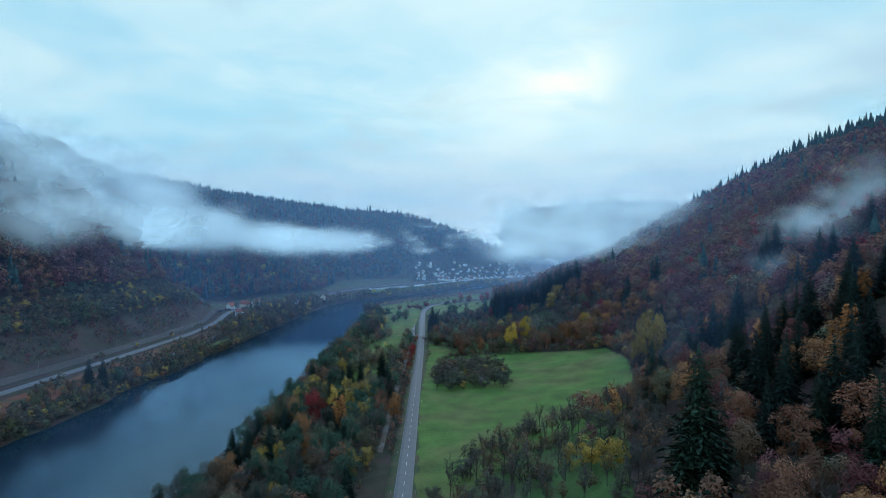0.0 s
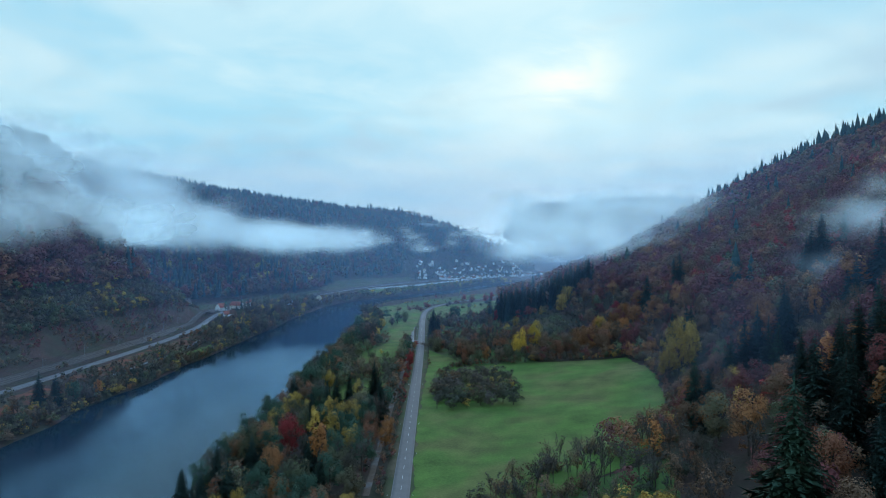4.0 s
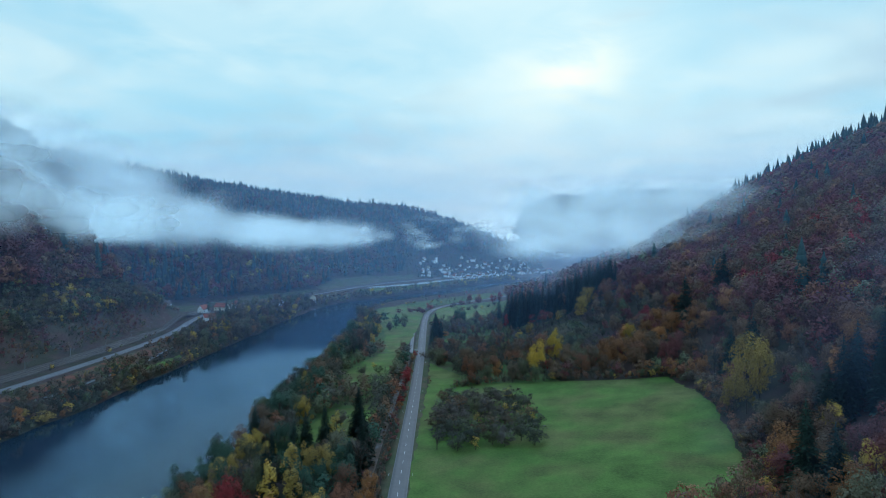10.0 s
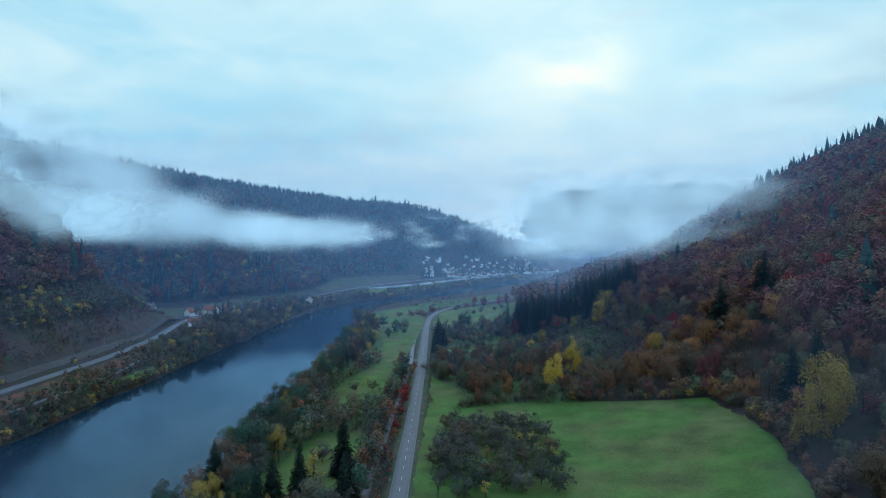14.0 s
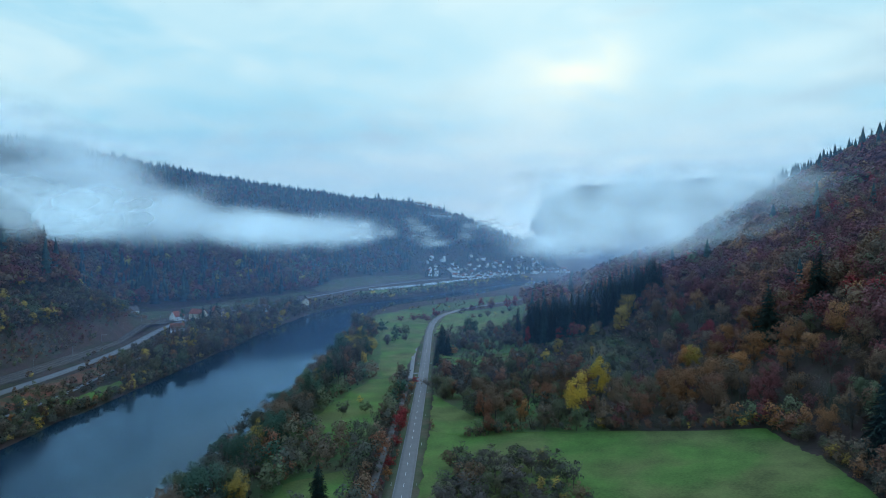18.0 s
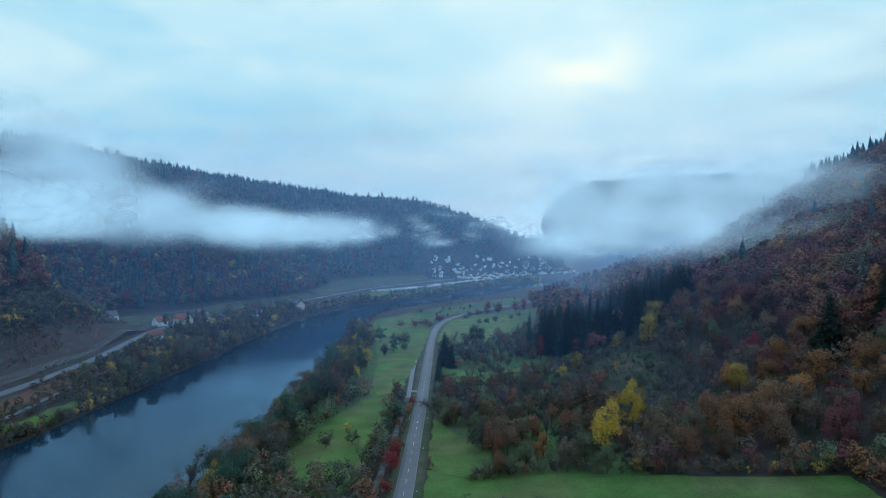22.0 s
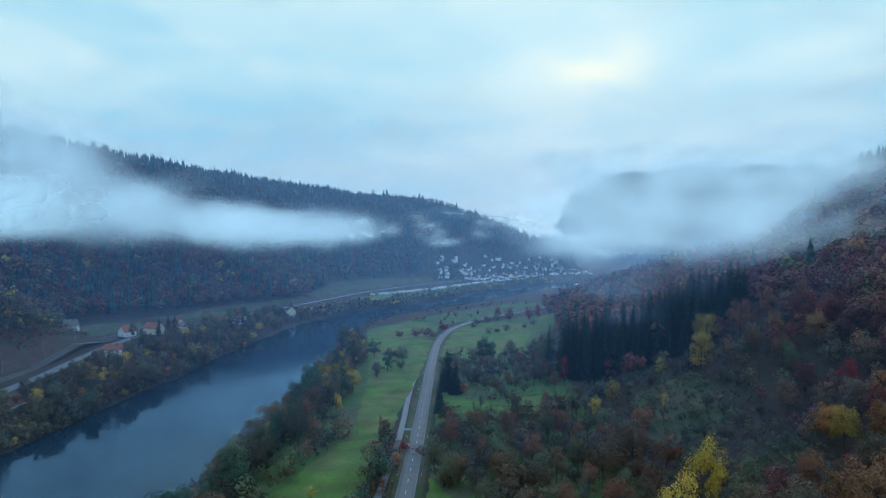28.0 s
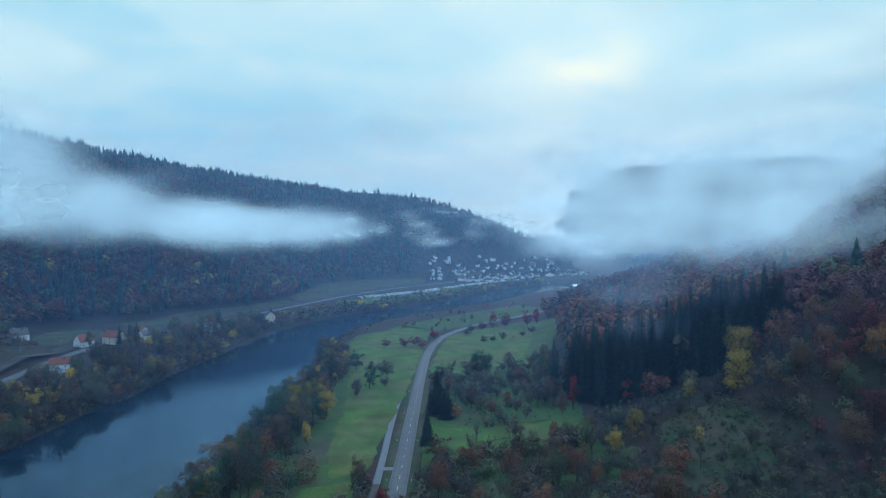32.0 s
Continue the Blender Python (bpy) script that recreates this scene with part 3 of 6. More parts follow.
# brown earth bank above the railway
me = sheet("embankment", np.arange(-372, -316, 4.0), np.arange(240, 960, 6.0), [BANK], 0.22, lambda x, y: (lambda d: (d > 2) & (d < 40 + 5 * bumps(x, y, 12, 2)))((lambda r: -r[0] * r[1])(nearest(x, y, LEFT_FOOT))))
tagged(new("embankment", me), "bare brown earth bank above the railway", "embankment", kind="structure")
# ---- trees ----


def leaves(points, out_dir, size, gen):
    """A loose triangle for each point, turned roughly outwards."""
    n = len(points)
    normal = out_dir + gen.normal(0, 0.32, (n, 3)) + (0, 0, 0.12)
    normal /= np.linalg.norm(normal, axis=1, keepdims=True) + 1e-9
    a = np.cross(normal, gen.normal(0, 1, (n, 3)))
    a /= np.linalg.norm(a, axis=1, keepdims=True) + 1e-9
    b = np.cross(normal, a)
    s = size * gen.uniform(0.6, 1.35, (n, 1))
    v = np.stack([points + a * s, points - 0.5 * a * s + 0.8 * b * s, points - 0.55 * a * s - 0.75 * b * s], 1).reshape(-1, 3)
    return v, np.arange(3 * n).reshape(-1, 3)


def rod(p, q, r0, r1, sides=5):
    """A tapered stick between two points."""
    p, q = np.array(p, float), np.array(q, float)
    d = q - p
    d /= np.linalg.norm(d) + 1e-9
    a = np.cross(d, (0.3, 0.9, 0.1) if abs(d[2]) > 0.5 else (0, 0, 1.0))
    a /= np.linalg.norm(a)
    b = np.cross(d, a)
    t = np.linspace(0, 2 * np.pi, sides, endpoint=False)
    ring = np.cos(t)[:, None] * a + np.sin(t)[:, None] * b
    v = np.concatenate([p + ring * r0, q + ring * r1])
    i = np.arange(sides)
    j = (i + 1) % sides
    f = np.concatenate([np.stack([i, j, j + sides], 1), np.stack([i, j + sides, i + sides], 1)])
    return v, f


def joined(pieces):
    vs, fs, base = [], [], 0
    for v, f in pieces:
        vs.append(v)
        fs.append(f + base)
        base += len(v)
    return np.concatenate(vs), np.concatenate(fs)


def broadleaf(gen, high, wide, count, size, low=0.06, clumps=24, egg=0.25):
    """Trunk with limbs, and a crown of leaf clumps with gaps between them."""
    mid = high * (low + 1) / 2
    semi = np.array([wide / 2, wide / 2, high * (1 - low) / 2])
    c = gen.normal(0, 1, (clumps, 3))
    c /= np.linalg.norm(c, axis=1, keepdims=True)
    c *= gen.uniform(0.30, 0.84, (clumps, 1))
    c[:, :2] *= (1 - egg * c[:, 2:])
    radius = gen.uniform(0.20, 0.36, clumps) * (24 / clumps) ** 0.33
    pick = gen.choice(clumps, count, p=radius**2 / (radius**2).sum())
    d = gen.normal(0, 1, (count, 3))
    d /= np.linalg.norm(d, axis=1, keepdims=True)
    d[:, 2] = np.where(d[:, 2] < -0.2, -d[:, 2], d[:, 2])
    pts = (c[pick] + d * radius[pick, None] * gen.uniform(0.6, 1.12, (count, 1))) * semi + (0, 0, mid)
    crown = leaves(pts, d * 0.9 + 0.6 * c[pick], size, gen)
    sticks = [rod((0, 0, -1.0 / 20 * high), (0, 0, high * 0.6), high * 0.018, high * 0.008, 6)]
    for k in range(min(clumps, 9)):
        sticks.append(rod((0, 0, high * gen.uniform(0.15, 0.5)), c[k] * semi * 0.9 + (0, 0, mid), high * 0.007, high * 0.002, 4))
    return joined(sticks), crown


def conifer(gen, high, wide, whorls, per, low=0.05, side=4, blade=1.0, hang=1.0):
    """A straight trunk with drooping whorls of boughs, each a narrow blade with side twigs."""
    tips = []
    for k in range(whorls):
        s = (k + gen.uniform(-0.4, 0.4)) / whorls
        z = high * (low + (1 - low) * s)
        r = wide / 2 * (1 - s) ** 0.8 * gen.uniform(0.75, 1.15) + 0.2
        turn = gen.uniform(0, 6.28)
        for b in range(per):
            if gen.uniform() < 0.10:
                continue
            a = turn + 6.283 * b / per + gen.uniform(-0.3, 0.3)
            rr = r * gen.uniform(0.65, 1.12)
            out = np.array([math.cos(a), math.sin(a), 0])
            across = np.array([-out[1], out[0], 0])
            droop = rr * gen.uniform(0.15, 0.40) * hang
            root = np.array([0, 0, z + 0.2])
            tip = root + out * rr + (0, 0, -droop)
            w = rr * gen.uniform(0.15, 0.23) * blade
            mid_p = root + (tip - root) * 0.55 + (0, 0, 0.06 * rr)
            pts, fs = [root, mid_p + across * w + (0, 0, -0.06 * rr), tip, mid_p - across * w + (0, 0, -0.06 * rr)], [[0, 2, 1], [0, 3, 2]]
            for j in range(side):
                q = root + (tip - root) * gen.uniform(0.35, 0.95)
                sgn = 1 if j % 2 else -1
                d = across * sgn * gen.uniform(0.6, 1.0) + out * 0.7 + (0, 0, gen.uniform(-0.5, 0.1))
                ln, t = rr * gen.uniform(0.22, 0.38), rr * 0.07
                i = len(pts)
                pts += [q + out * t, q - out * t, q + d * ln]
                fs.append([i, i + 1, i + 2] if sgn > 0 else [i + 1, i, i + 2])
            tips.append((np.array(pts), np.array(fs)))
    tips.append(rod((0, 0, high * 0.93), (0, 0, high * 1.02), 0.16, 0.02, 4))
    return rod((0, 0, -1.0), (0, 0, high * 0.93), high * 0.014, high * 0.004, 6), joined(tips)


def crown_normals(v, f, cone=False):
    """Shading directions of a crown: half its leaves' own, half that of the whole round or conical form."""
    face = np.cross(v[f[:, 1]] - v[f[:, 0]], v[f[:, 2]] - v[f[:, 0]])
    face /= np.linalg.norm(face, axis=1, keepdims=True) + 1e-9
    own = np.zeros_like(v)
    for k in range(3):
        own[f[:, k]] = face
    top = v[:, 2].max()
    if cone:
        form = v * (1, 1, 0)
        form = form / (np.linalg.norm(form, axis=1, keepdims=True) + 1e-6) * 0.8 + (0, 0, 0.5)
        own = np.where(own[:, 2:] < 0, -own, own) * 0.4
    else:
        form = (v - (0, 0, top * 0.42)) * (1.4, 1.4, 1.0)
    form = form / (np.linalg.norm(form, axis=1, keepdims=True) + 1e-6)
    n = 0.38 * own + 0.95 * form
    return n / (np.linalg.norm(n, axis=1, keepdims=True) + 1e-9)


def bare_tree(gen, high, wide, twigs):
    """A leafless tree: trunk, limbs that fork twice, and a haze of thin twigs."""
    trunk = [rod((0, 0, -1.0), (0, 0, high * 0.5), high * 0.017, high * 0.009, 6)]
    fine = []
    ends = []
    for k in range(9):
        a = gen.uniform(0, 6.28)
        z0 = high * gen.uniform(0.22, 0.5)
        tip = np.array([math.cos(a) * wide * gen.uniform(0.18, 0.42), math.sin(a) * wide * gen.uniform(0.18, 0.42), high * gen.uniform(0.55, 0.95)])
        root = np.array([0, 0, z0])
        trunk.append(rod(root, tip, high * 0.007, high * 0.0025, 4))
        for j in range(4):
            s = gen.uniform(0.35, 1.0)
            p = root + (tip - root) * s
            q = p + gen.normal(0, 1, 3) * wide * 0.13 + (0, 0, high * 0.09)
            trunk.append(rod(p, q, high * 0.003, high * 0.001, 3))
            ends.append((p, q))
    for k in range(twigs):
        p, q = ends[gen.integers(len(ends))]
        m = p + (q - p) * gen.uniform(0.1, 1.1)
        d = gen.normal(0, 1, 3) + (0, 0, 0.55)
        d *= gen.uniform(0.5, 1.0) * high * 0.075 / np.linalg.norm(d)
        w = np.cross(d, gen.normal(0, 1, 3))
        w *= gen.uniform(0.05, 0.12) / (np.linalg.norm(w) + 1e-9)
        fine.append((np.array([m - w, m + w, m + d]), np.array([[0, 1, 2]])))
    return joined(trunk), joined(fine)


def bush(gen, high, wide, count, size):
    c = gen.normal(0, 1, (7, 3)) * (0.26, 0.26, 0.14)
    pick = gen.integers(0, 7, count)
    d = gen.normal(0, 1, (count, 3))
    d /= np.linalg.norm(d, axis=1, keepdims=True)
    d[:, 2] = np.abs(d[:, 2])
    pts = (c[pick] + d * 0.3 * gen.uniform(0.6, 1.1, (count, 1))) * (wide, wide, high * 1.6) + (0, 0, high * 0.38)
    pts[:, 2] = np.maximum(pts[:, 2], 0.05)
    stems = [rod((0, 0, -0.5), c[k] * (wide, wide, high) + (0, 0, high * 0.5), 0.09, 0.03, 4) for k in range(5)]
    return joined(stems), leaves(pts, d, size, gen)


def tiered_fir(gen, wide, tiers, around):
    """A distant conifer, one unit high: ragged skirts of boughs, one above the other."""
    pieces = []
    for k in range(tiers):
        s = k / tiers
        r = wide / 2 * (1 - s) ** 0.85 * gen.uniform(0.85, 1.12)
        z0, z1 = 0.08 + 0.92 * s, min(1.03, 0.08 + 0.92 * (s + 2.3 / tiers))
        a = 6.283 * (np.arange(around) + gen.uniform(0, 1)) / around
        reach = r * np.where(np.arange(around) % 2, 0.62, 1.08) * gen.uniform(0.85, 1.15, around)
        rim = np.stack([np.cos(a) * reach, np.sin(a) * reach, z0 + gen.uniform(-0.03, 0.02, around)], 1)
        i = np.arange(around)
        pieces.append((np.concatenate([[[0, 0, z1]], rim]), np.stack([np.zeros(around, int), 1 + i, 1 + (i + 1) % around], 1)))
    return joined(pieces)


GEN = np.random.default_rng(21)
SHAPES = {
    "broad": [broadleaf(GEN, 1, 0.70, 3600, 0.0142, low=-0.03, clumps=c) for c in (22, 26, 30, 24, 34)],
    "wide": [broadleaf(GEN, 1, 1.05, 1100, 0.032, low=0.04, clumps=c, egg=0.05) for c in (20, 24, 28)],
    "slim": [broadleaf(GEN, 1, 0.36, 900, 0.021, low=0.05, clumps=c) for c in (20, 24)],
    "sparse": [broadleaf(GEN, 1, 0.62, 620, 0.020, clumps=c) for c in (22, 26, 30)],
    "spruce": [conifer(GEN, 28, w, n, 15, side=7, blade=0.62, hang=1.5) for w, n in ((12.0, 50), (10.5, 52), (13.5, 50))],
    "bare": [bare_tree(GEN, 16, 11, 620), bare_tree(GEN, 16, 9, 560), bare_tree(GEN, 16, 13, 700)],
    "bush": [bush(GEN, 1, 1.3, 330, 0.060), bush(GEN, 1, 1.6, 380, 0.065), bush(GEN, 1, 1.1, 280, 0.055)],
}
UNIT = {"spruce": 1 / 28, "bare": 1 / 16}
TREE_MESH = {}


def tree_meshes(shape, k, color):
    key = (shape, k, color)
    if key not in TREE_MESH:
        (tv, tf), (cv, cf) = SHAPES[shape][k]
        u = UNIT.get(shape, 1.0)
        TREE_MESH[key] = (link_mesh("trunk", tv * u, tf, [BARK], smooth=True), link_mesh("crown", cv * u, cf, [LEAF[color]], smooth=True, normals=None if shape == "bare" else crown_normals(cv, cf, shape == "spruce")))
    return TREE_MESH[key]


WORDS = {
    "copper": "coppery orange", "rust": "rust-brown", "brown": "dull brown", "red": "deep red", "maroon": "dark reddish brown", "orange": "orange", "yellow": "bright yellow",
    "gold": "yellowish", "olive": "olive green", "green": "dark green", "spruce": "dark green", "fir": "green", "twig": "bare grey", "scrub": "grey-green",
}
COUNT = {}
SPECIES = {"copper": "beech_tree", "rust": "beech_tree", "brown": "oak_tree", "red": "maple_tree", "maroon": "copper_tree", "orange": "cherry_tree", "yellow": "ash_tree", "gold": "poplar_tree",
           "olive": "willow_tree", "green": "alder_tree", "fir": "fir_tree", "spruce": "spruce_tree", "twig": "elm_tree", "scrub": "hornbeam_tree"}


def tree(shape, color, x, y, high, spread=1.0, group="", label=""):
    """One tree or shrub as a thing of its own, on the ground at x, y."""
    k = rng.integers(len(SHAPES[shape]))
    name = {"spruce": "spruce_tree", "bare": "bare_tree", "bush": "shrub", "slim": "birch_tree"}.get(shape, SPECIES[color])
    if shape == "wide" and high < 10:
        name = "fruit_tree"
    root = new(name)
    root.empty_display_size = 0.5
    root.matrix_basis = Matrix.LocRotScale((x, y, float(ground_z(x, y)) - 0.1), Euler((0, 0, rng.uniform(0, 6.28))), (high * spread, high * spread, high))
    trunk_me, crown_me = tree_meshes(shape, k, color)
    part("stem" if shape == "bush" else "trunk", trunk_me, root)
    part("crown", crown_me, root)
    if not label:
        label = {
            "spruce": "tall dark green spruce with drooping boughs",
            "bare": "leafless grey tree with a haze of fine twigs",
            "bush": f"{WORDS[color]} rounded shrub on rough grass",
            "slim": f"slender {WORDS[color]} autumn tree with sparse leaves",
        }.get(shape, f"{WORDS[color]} broadleaved autumn tree with a full crown")
    COUNT[name] = COUNT.get(name, 0) + 1
    return tagged(root, label, "shrub" if shape == "bush" else "tree", group)


TAKEN = []          # trunks that already stand, to keep others off them


def clear_of(x, y, gap):
    return all((x - a) ** 2 + (y - b) ** 2 > (gap + c) ** 2 * 0.25 for a, b, c in TAKEN)


ROAD_XY = np.array(road_line[:2])
OPEN = [MEADOWS[k] for k in range(13)]


def free_ground(x, y, margin=0.0):
    """True where woods may grow: no road, water, meadow, track or house."""
    x, y = np.asarray(x, float), np.asarray(y, float)
    ok = np.ones(np.shape(x), bool)
    for line, gap in ((ROAD, 8.5), (PATH_LINE, 4.5), (LEFT_ROAD, 8.5), (RAILWAY, 11.5)):
        ok &= nearest(x, y, line)[0] > gap + margin
    for poly in OPEN:
        ok &= ~inside(x, y, poly)
    ok &= water_edge(x, y)[0] > 0.2
    return ok


# trees that stand out, each where it stands
HERO = [
    ("spruce", "fir", 81, 204, 48, 1.15), ("spruce", "spruce", -48, 455, 25, 1.4), ("slim", "orange", -56, 322, 25, 1.2), ("broad", "olive", -72, 362, 21, 0.62), ("sparse", "gold", -56, 436, 18, 1.0),
    ("broad", "orange", -31, 356, 15, 0.85), ("broad", "rust", -38, 352, 18, 0.8), ("broad", "orange", -31, 370, 14, 0.9), ("broad", "rust", -40, 372, 17, 0.9), ("spruce", "spruce", -64, 409, 25, 1.1), ("spruce", "spruce", -69, 368, 24, 1.0),
    ("spruce", "spruce", -91, 300, 21, 1.2), ("spruce", "spruce", -98, 284, 20, 1.2), ("spruce", "spruce", -89, 279, 19, 1.1), ("spruce", "spruce", -90, 340, 20, 1.1), ("spruce", "spruce", -83, 318, 19, 1.2), ("spruce", "fir", -72, 300, 15, 1.4),
    ("spruce", "spruce", 150, 392, 31, 1.1), ("spruce", "spruce", 161, 400, 33, 1.1), ("spruce", "spruce", 172, 408, 32, 1.0), ("spruce", "spruce", 183, 398, 34, 1.1), ("spruce", "spruce", 168, 388, 30, 1.1), ("spruce", "spruce", 190, 414, 32, 1.1),
    ("spruce", "spruce", 160, 290, 32, 1.1), ("spruce", "spruce", 172, 300, 34, 1.1), ("spruce", "spruce", 184, 292, 33, 1.0), ("spruce", "spruce", 178, 278, 34, 1.1), ("spruce", "spruce", 194, 306, 34, 1.1), ("spruce", "spruce", 166, 312, 30, 1.1), ("spruce", "spruce", 152, 302, 28, 1.1),
    ("spruce", "spruce", 222, 400, 29, 1.1), ("spruce", "spruce", 238, 404, 36, 1.0), ("spruce", "spruce", 250, 409, 30, 1.1), ("spruce", "spruce", 272, 405, 37, 1.1), ("spruce", "spruce", 285, 398, 40, 1.1), ("spruce", "spruce", 297, 408, 38, 1.0), ("spruce", "spruce", 212, 392, 27, 1.1),
    # shape, colour, x, y, height, spread
    ("broad", "yellow", 58, 577, 28, 0.74), ("broad", "yellow", 74, 596, 31, 0.74), ("broad", "gold", 131, 432, 34, 0.62), ("broad", "gold", 139, 438, 41, 0.62), ("broad", "gold", 148, 444, 36, 0.66),
    ("broad", "olive", 138, 420, 15, 1.0), ("broad", "brown", 134, 396, 24, 1.25), ("broad", "rust", 128, 376, 15, 1.0), ("broad", "rust", 146, 404, 20, 1.0), ("broad", "copper", 122, 352, 15, 1.0), ("broad", "yellow", 128, 330, 15, 1.0),
    ("broad", "copper", 106, 578, 26, 0.95), ("broad", "copper", 116, 584, 29, 1.0), ("broad", "rust", 128, 580, 24, 1.0), ("broad", "copper", 162, 608, 25, 1.0), ("broad", "copper", 150, 630, 22, 1.0), ("broad", "copper", 174, 590, 24, 1.0), ("broad", "red", 165, 680, 20, 1.0),
    ("spruce", "spruce", 180, 630, 36, 1.2), ("spruce", "spruce", 202, 622, 36, 1.0), ("spruce", "spruce", 208, 626, 37, 1.0),   ("broad", "red", -73.5, 342, 25, 0.85),
     ("slim", "gold", -62, 376, 22, 1.1), ("spruce", "spruce", -19.5, 800, 27, 1.15), ("spruce", "spruce", -21.5, 745, 18, 1.0), ("spruce", "spruce", -14, 789, 20, 1.0),
    ("wide", "orange", -9, 790, 9, 1.0), ("broad", "green", 4, 886, 25, 0.75), ("broad", "green", 10, 890, 22, 0.75), ("broad", "orange", 29, 578, 12, 0.8), ("slim", "orange", 32, 583, 13, 1.2),
    ("spruce", "spruce", 150, 480, 34, 1.0), ("spruce", "spruce", 158, 476, 36, 1.0), ("spruce", "spruce", 164, 484, 32, 1.0),
    ("spruce", "spruce", 240, 474, 36, 1.1), ("spruce", "spruce", 250, 480, 38, 1.1), ("spruce", "spruce", 258, 468, 34, 1.1), ("spruce", "spruce", 232, 466, 30, 1.1),
    ("broad", "gold", 122, 742, 24, 0.9), ("sparse", "gold", 100, 742, 14, 1.0), ("broad", "green", -91, 660, 24, 0.85), ("bare", "twig", -80, 668, 24, 1.0), ("bare", "twig", -86, 676, 22, 1.0),
    ("broad", "rust", 86, 562, 20, 1.0), ("wide", "rust", 76, 650, 14, 1.0),
    ("broad", "red", -33, 566, 13, 0.9), ("broad", "red", -32.5, 578, 12, 0.9), ("broad", "rust", -33, 590, 11, 1.0), ("wide", "red", -32, 548, 6, 1.0), ("wide", "red", -32, 520, 6, 1.0), ("wide", "orange", -32, 508, 5, 1.0),
    ("broad", "orange", -34, 655, 9, 0.9), ("wide", "red", -33.5, 680, 6, 1.0),   
    ("wide", "maroon", -62, 1015, 11, 1.2), ("wide", "maroon", -52, 1024, 12, 1.2), ("wide", "red", -36, 1066, 10, 1.2), ("wide", "maroon", -78, 1016, 9, 1.2), ("wide", "maroon", -45, 1012, 10, 1.1), ("wide", "brown", -38, 1075, 8, 1.1),
    ("wide", "green", -86, 912, 17, 0.85), ("broad", "green", -68, 872, 16, 1.0), ("broad", "olive", -59, 880, 17, 1.0), ("broad", "green", -67, 856, 13, 1.1), ("broad", "twig", -72, 835, 13, 1.0),
    ("spruce", "spruce", -246, 428, 23, 1.1), ("spruce", "spruce", -241, 436, 21, 1.1), ("broad", "green", -236, 446, 18, 0.9), ("broad", "twig", -233, 455, 15, 0.9), ("slim", "orange", -234, 470, 13, 1.3), ("broad", "orange", -268, 720, 8, 1.2), ("broad", "copper", -262, 735, 8, 1.2),
    ("broad", "yellow", -262, 845, 13, 0.8), ("broad", "gold", -252, 860, 12, 0.9), ("broad", "yellow", -250, 735, 14, 0.9),
    ("spruce", "spruce", -312, 990, 20, 0.9), ("spruce", "spruce", -300, 985, 22, 0.9), ("spruce", "spruce", -292, 982, 24, 0.9), ("spruce", "spruce", -302, 940, 16, 0.8), ("broad", "green", -330, 975, 17, 0.8),
    ("broad", "gold", -80, 790, 17, 1.1), ("broad", "gold", -90, 806, 20, 1.0), ("broad", "gold", -93, 770, 19, 1.0), ("slim", "yellow", -78, 742, 11, 1.1), ("slim", "yellow", -80, 745, 12, 1.1),
    ("wide", "twig", 0, 1118, 9, 1.2), ("wide", "maroon", 12, 1132, 10, 1.2), ("wide", "brown", 24, 1150, 11, 1.2), ("wide", "maroon", 38, 1158, 12, 1.2), ("broad", "red", 62, 1150, 18, 1.0), ("broad", "red", 74, 1165, 20, 1.0), ("broad", "rust", 40, 1168, 18, 1.0), ("broad", "red", 25, 1180, 17, 1.0), ("broad", "rust", 90, 1180, 19, 1.0),
    ("wide", "gold", 56, 246, 14, 1.0), ("wide", "gold", 62, 240, 15, 1.0), ("broad", "gold", 48, 250, 13, 1.0),   
    ("spruce", "spruce", -60, 430, 22, 1.0), ("spruce", "spruce", -68, 404, 23, 1.0), ("spruce", "spruce", -75, 396, 21, 1.0), ("slim", "gold", -56, 356, 20, 1.2), ("broad", "green", -78, 330, 19, 1.0), ("slim", "gold", -66, 362, 20, 1.2),
    ("broad", "rust", -46, 268, 17, 1.1), ("broad", "brown", -56, 262, 16, 1.1), ("slim", "orange", -95, 258, 14, 1.3), ("broad", "olive", -88, 330, 22, 0.7),
    ("slim", "orange", 170, 420, 22, 1.1), ("slim", "orange", 205, 410, 24, 1.1), ("slim", "orange", 232, 425, 24, 1.1), ("broad", "orange", 150, 600, 22, 1.0), ("broad", "yellow", 150, 388, 17, 1.0),
    ("broad", "rust", 126, 190, 24, 1.3), ("broad", "rust", 108, 196, 22, 1.2), ("broad", "brown", 96, 206, 20, 1.2), ("broad", "gold", 140, 175, 22, 1.0), ("broad", "gold", 152, 182, 22, 1.0), ("sparse", "orange", 76, 290, 20, 1.0),
    ("broad", "maroon", 90, 222, 20, 1.0), ("broad", "maroon", 140, 352, 20, 1.2), ("broad", "brown", 138, 372, 20, 1.2), ("sparse", "gold", 116, 326, 14, 1.0),
    ("broad", "rust", 180, 752, 24, 1.1), ("broad", "rust", 150, 760, 24, 1.1), ("broad", "gold", 134, 768, 24, 1.0), ("broad", "gold", 140, 640, 20, 1.0), ("broad", "orange", 140, 650, 20, 1.0), ("wide", "rust", 68, 672, 15, 1.1),
    ("wide", "rust", 78, 690, 14, 1.1), ("broad", "gold", 60, 715, 13, 0.9), ("broad", "gold", 70, 722, 15, 0.9), ("slim", "gold", 92, 706, 9, 1.2), ("wide", "gold", 120, 742, 9, 1.1), ("slim", "red", 53, 780, 19, 1.0),
]
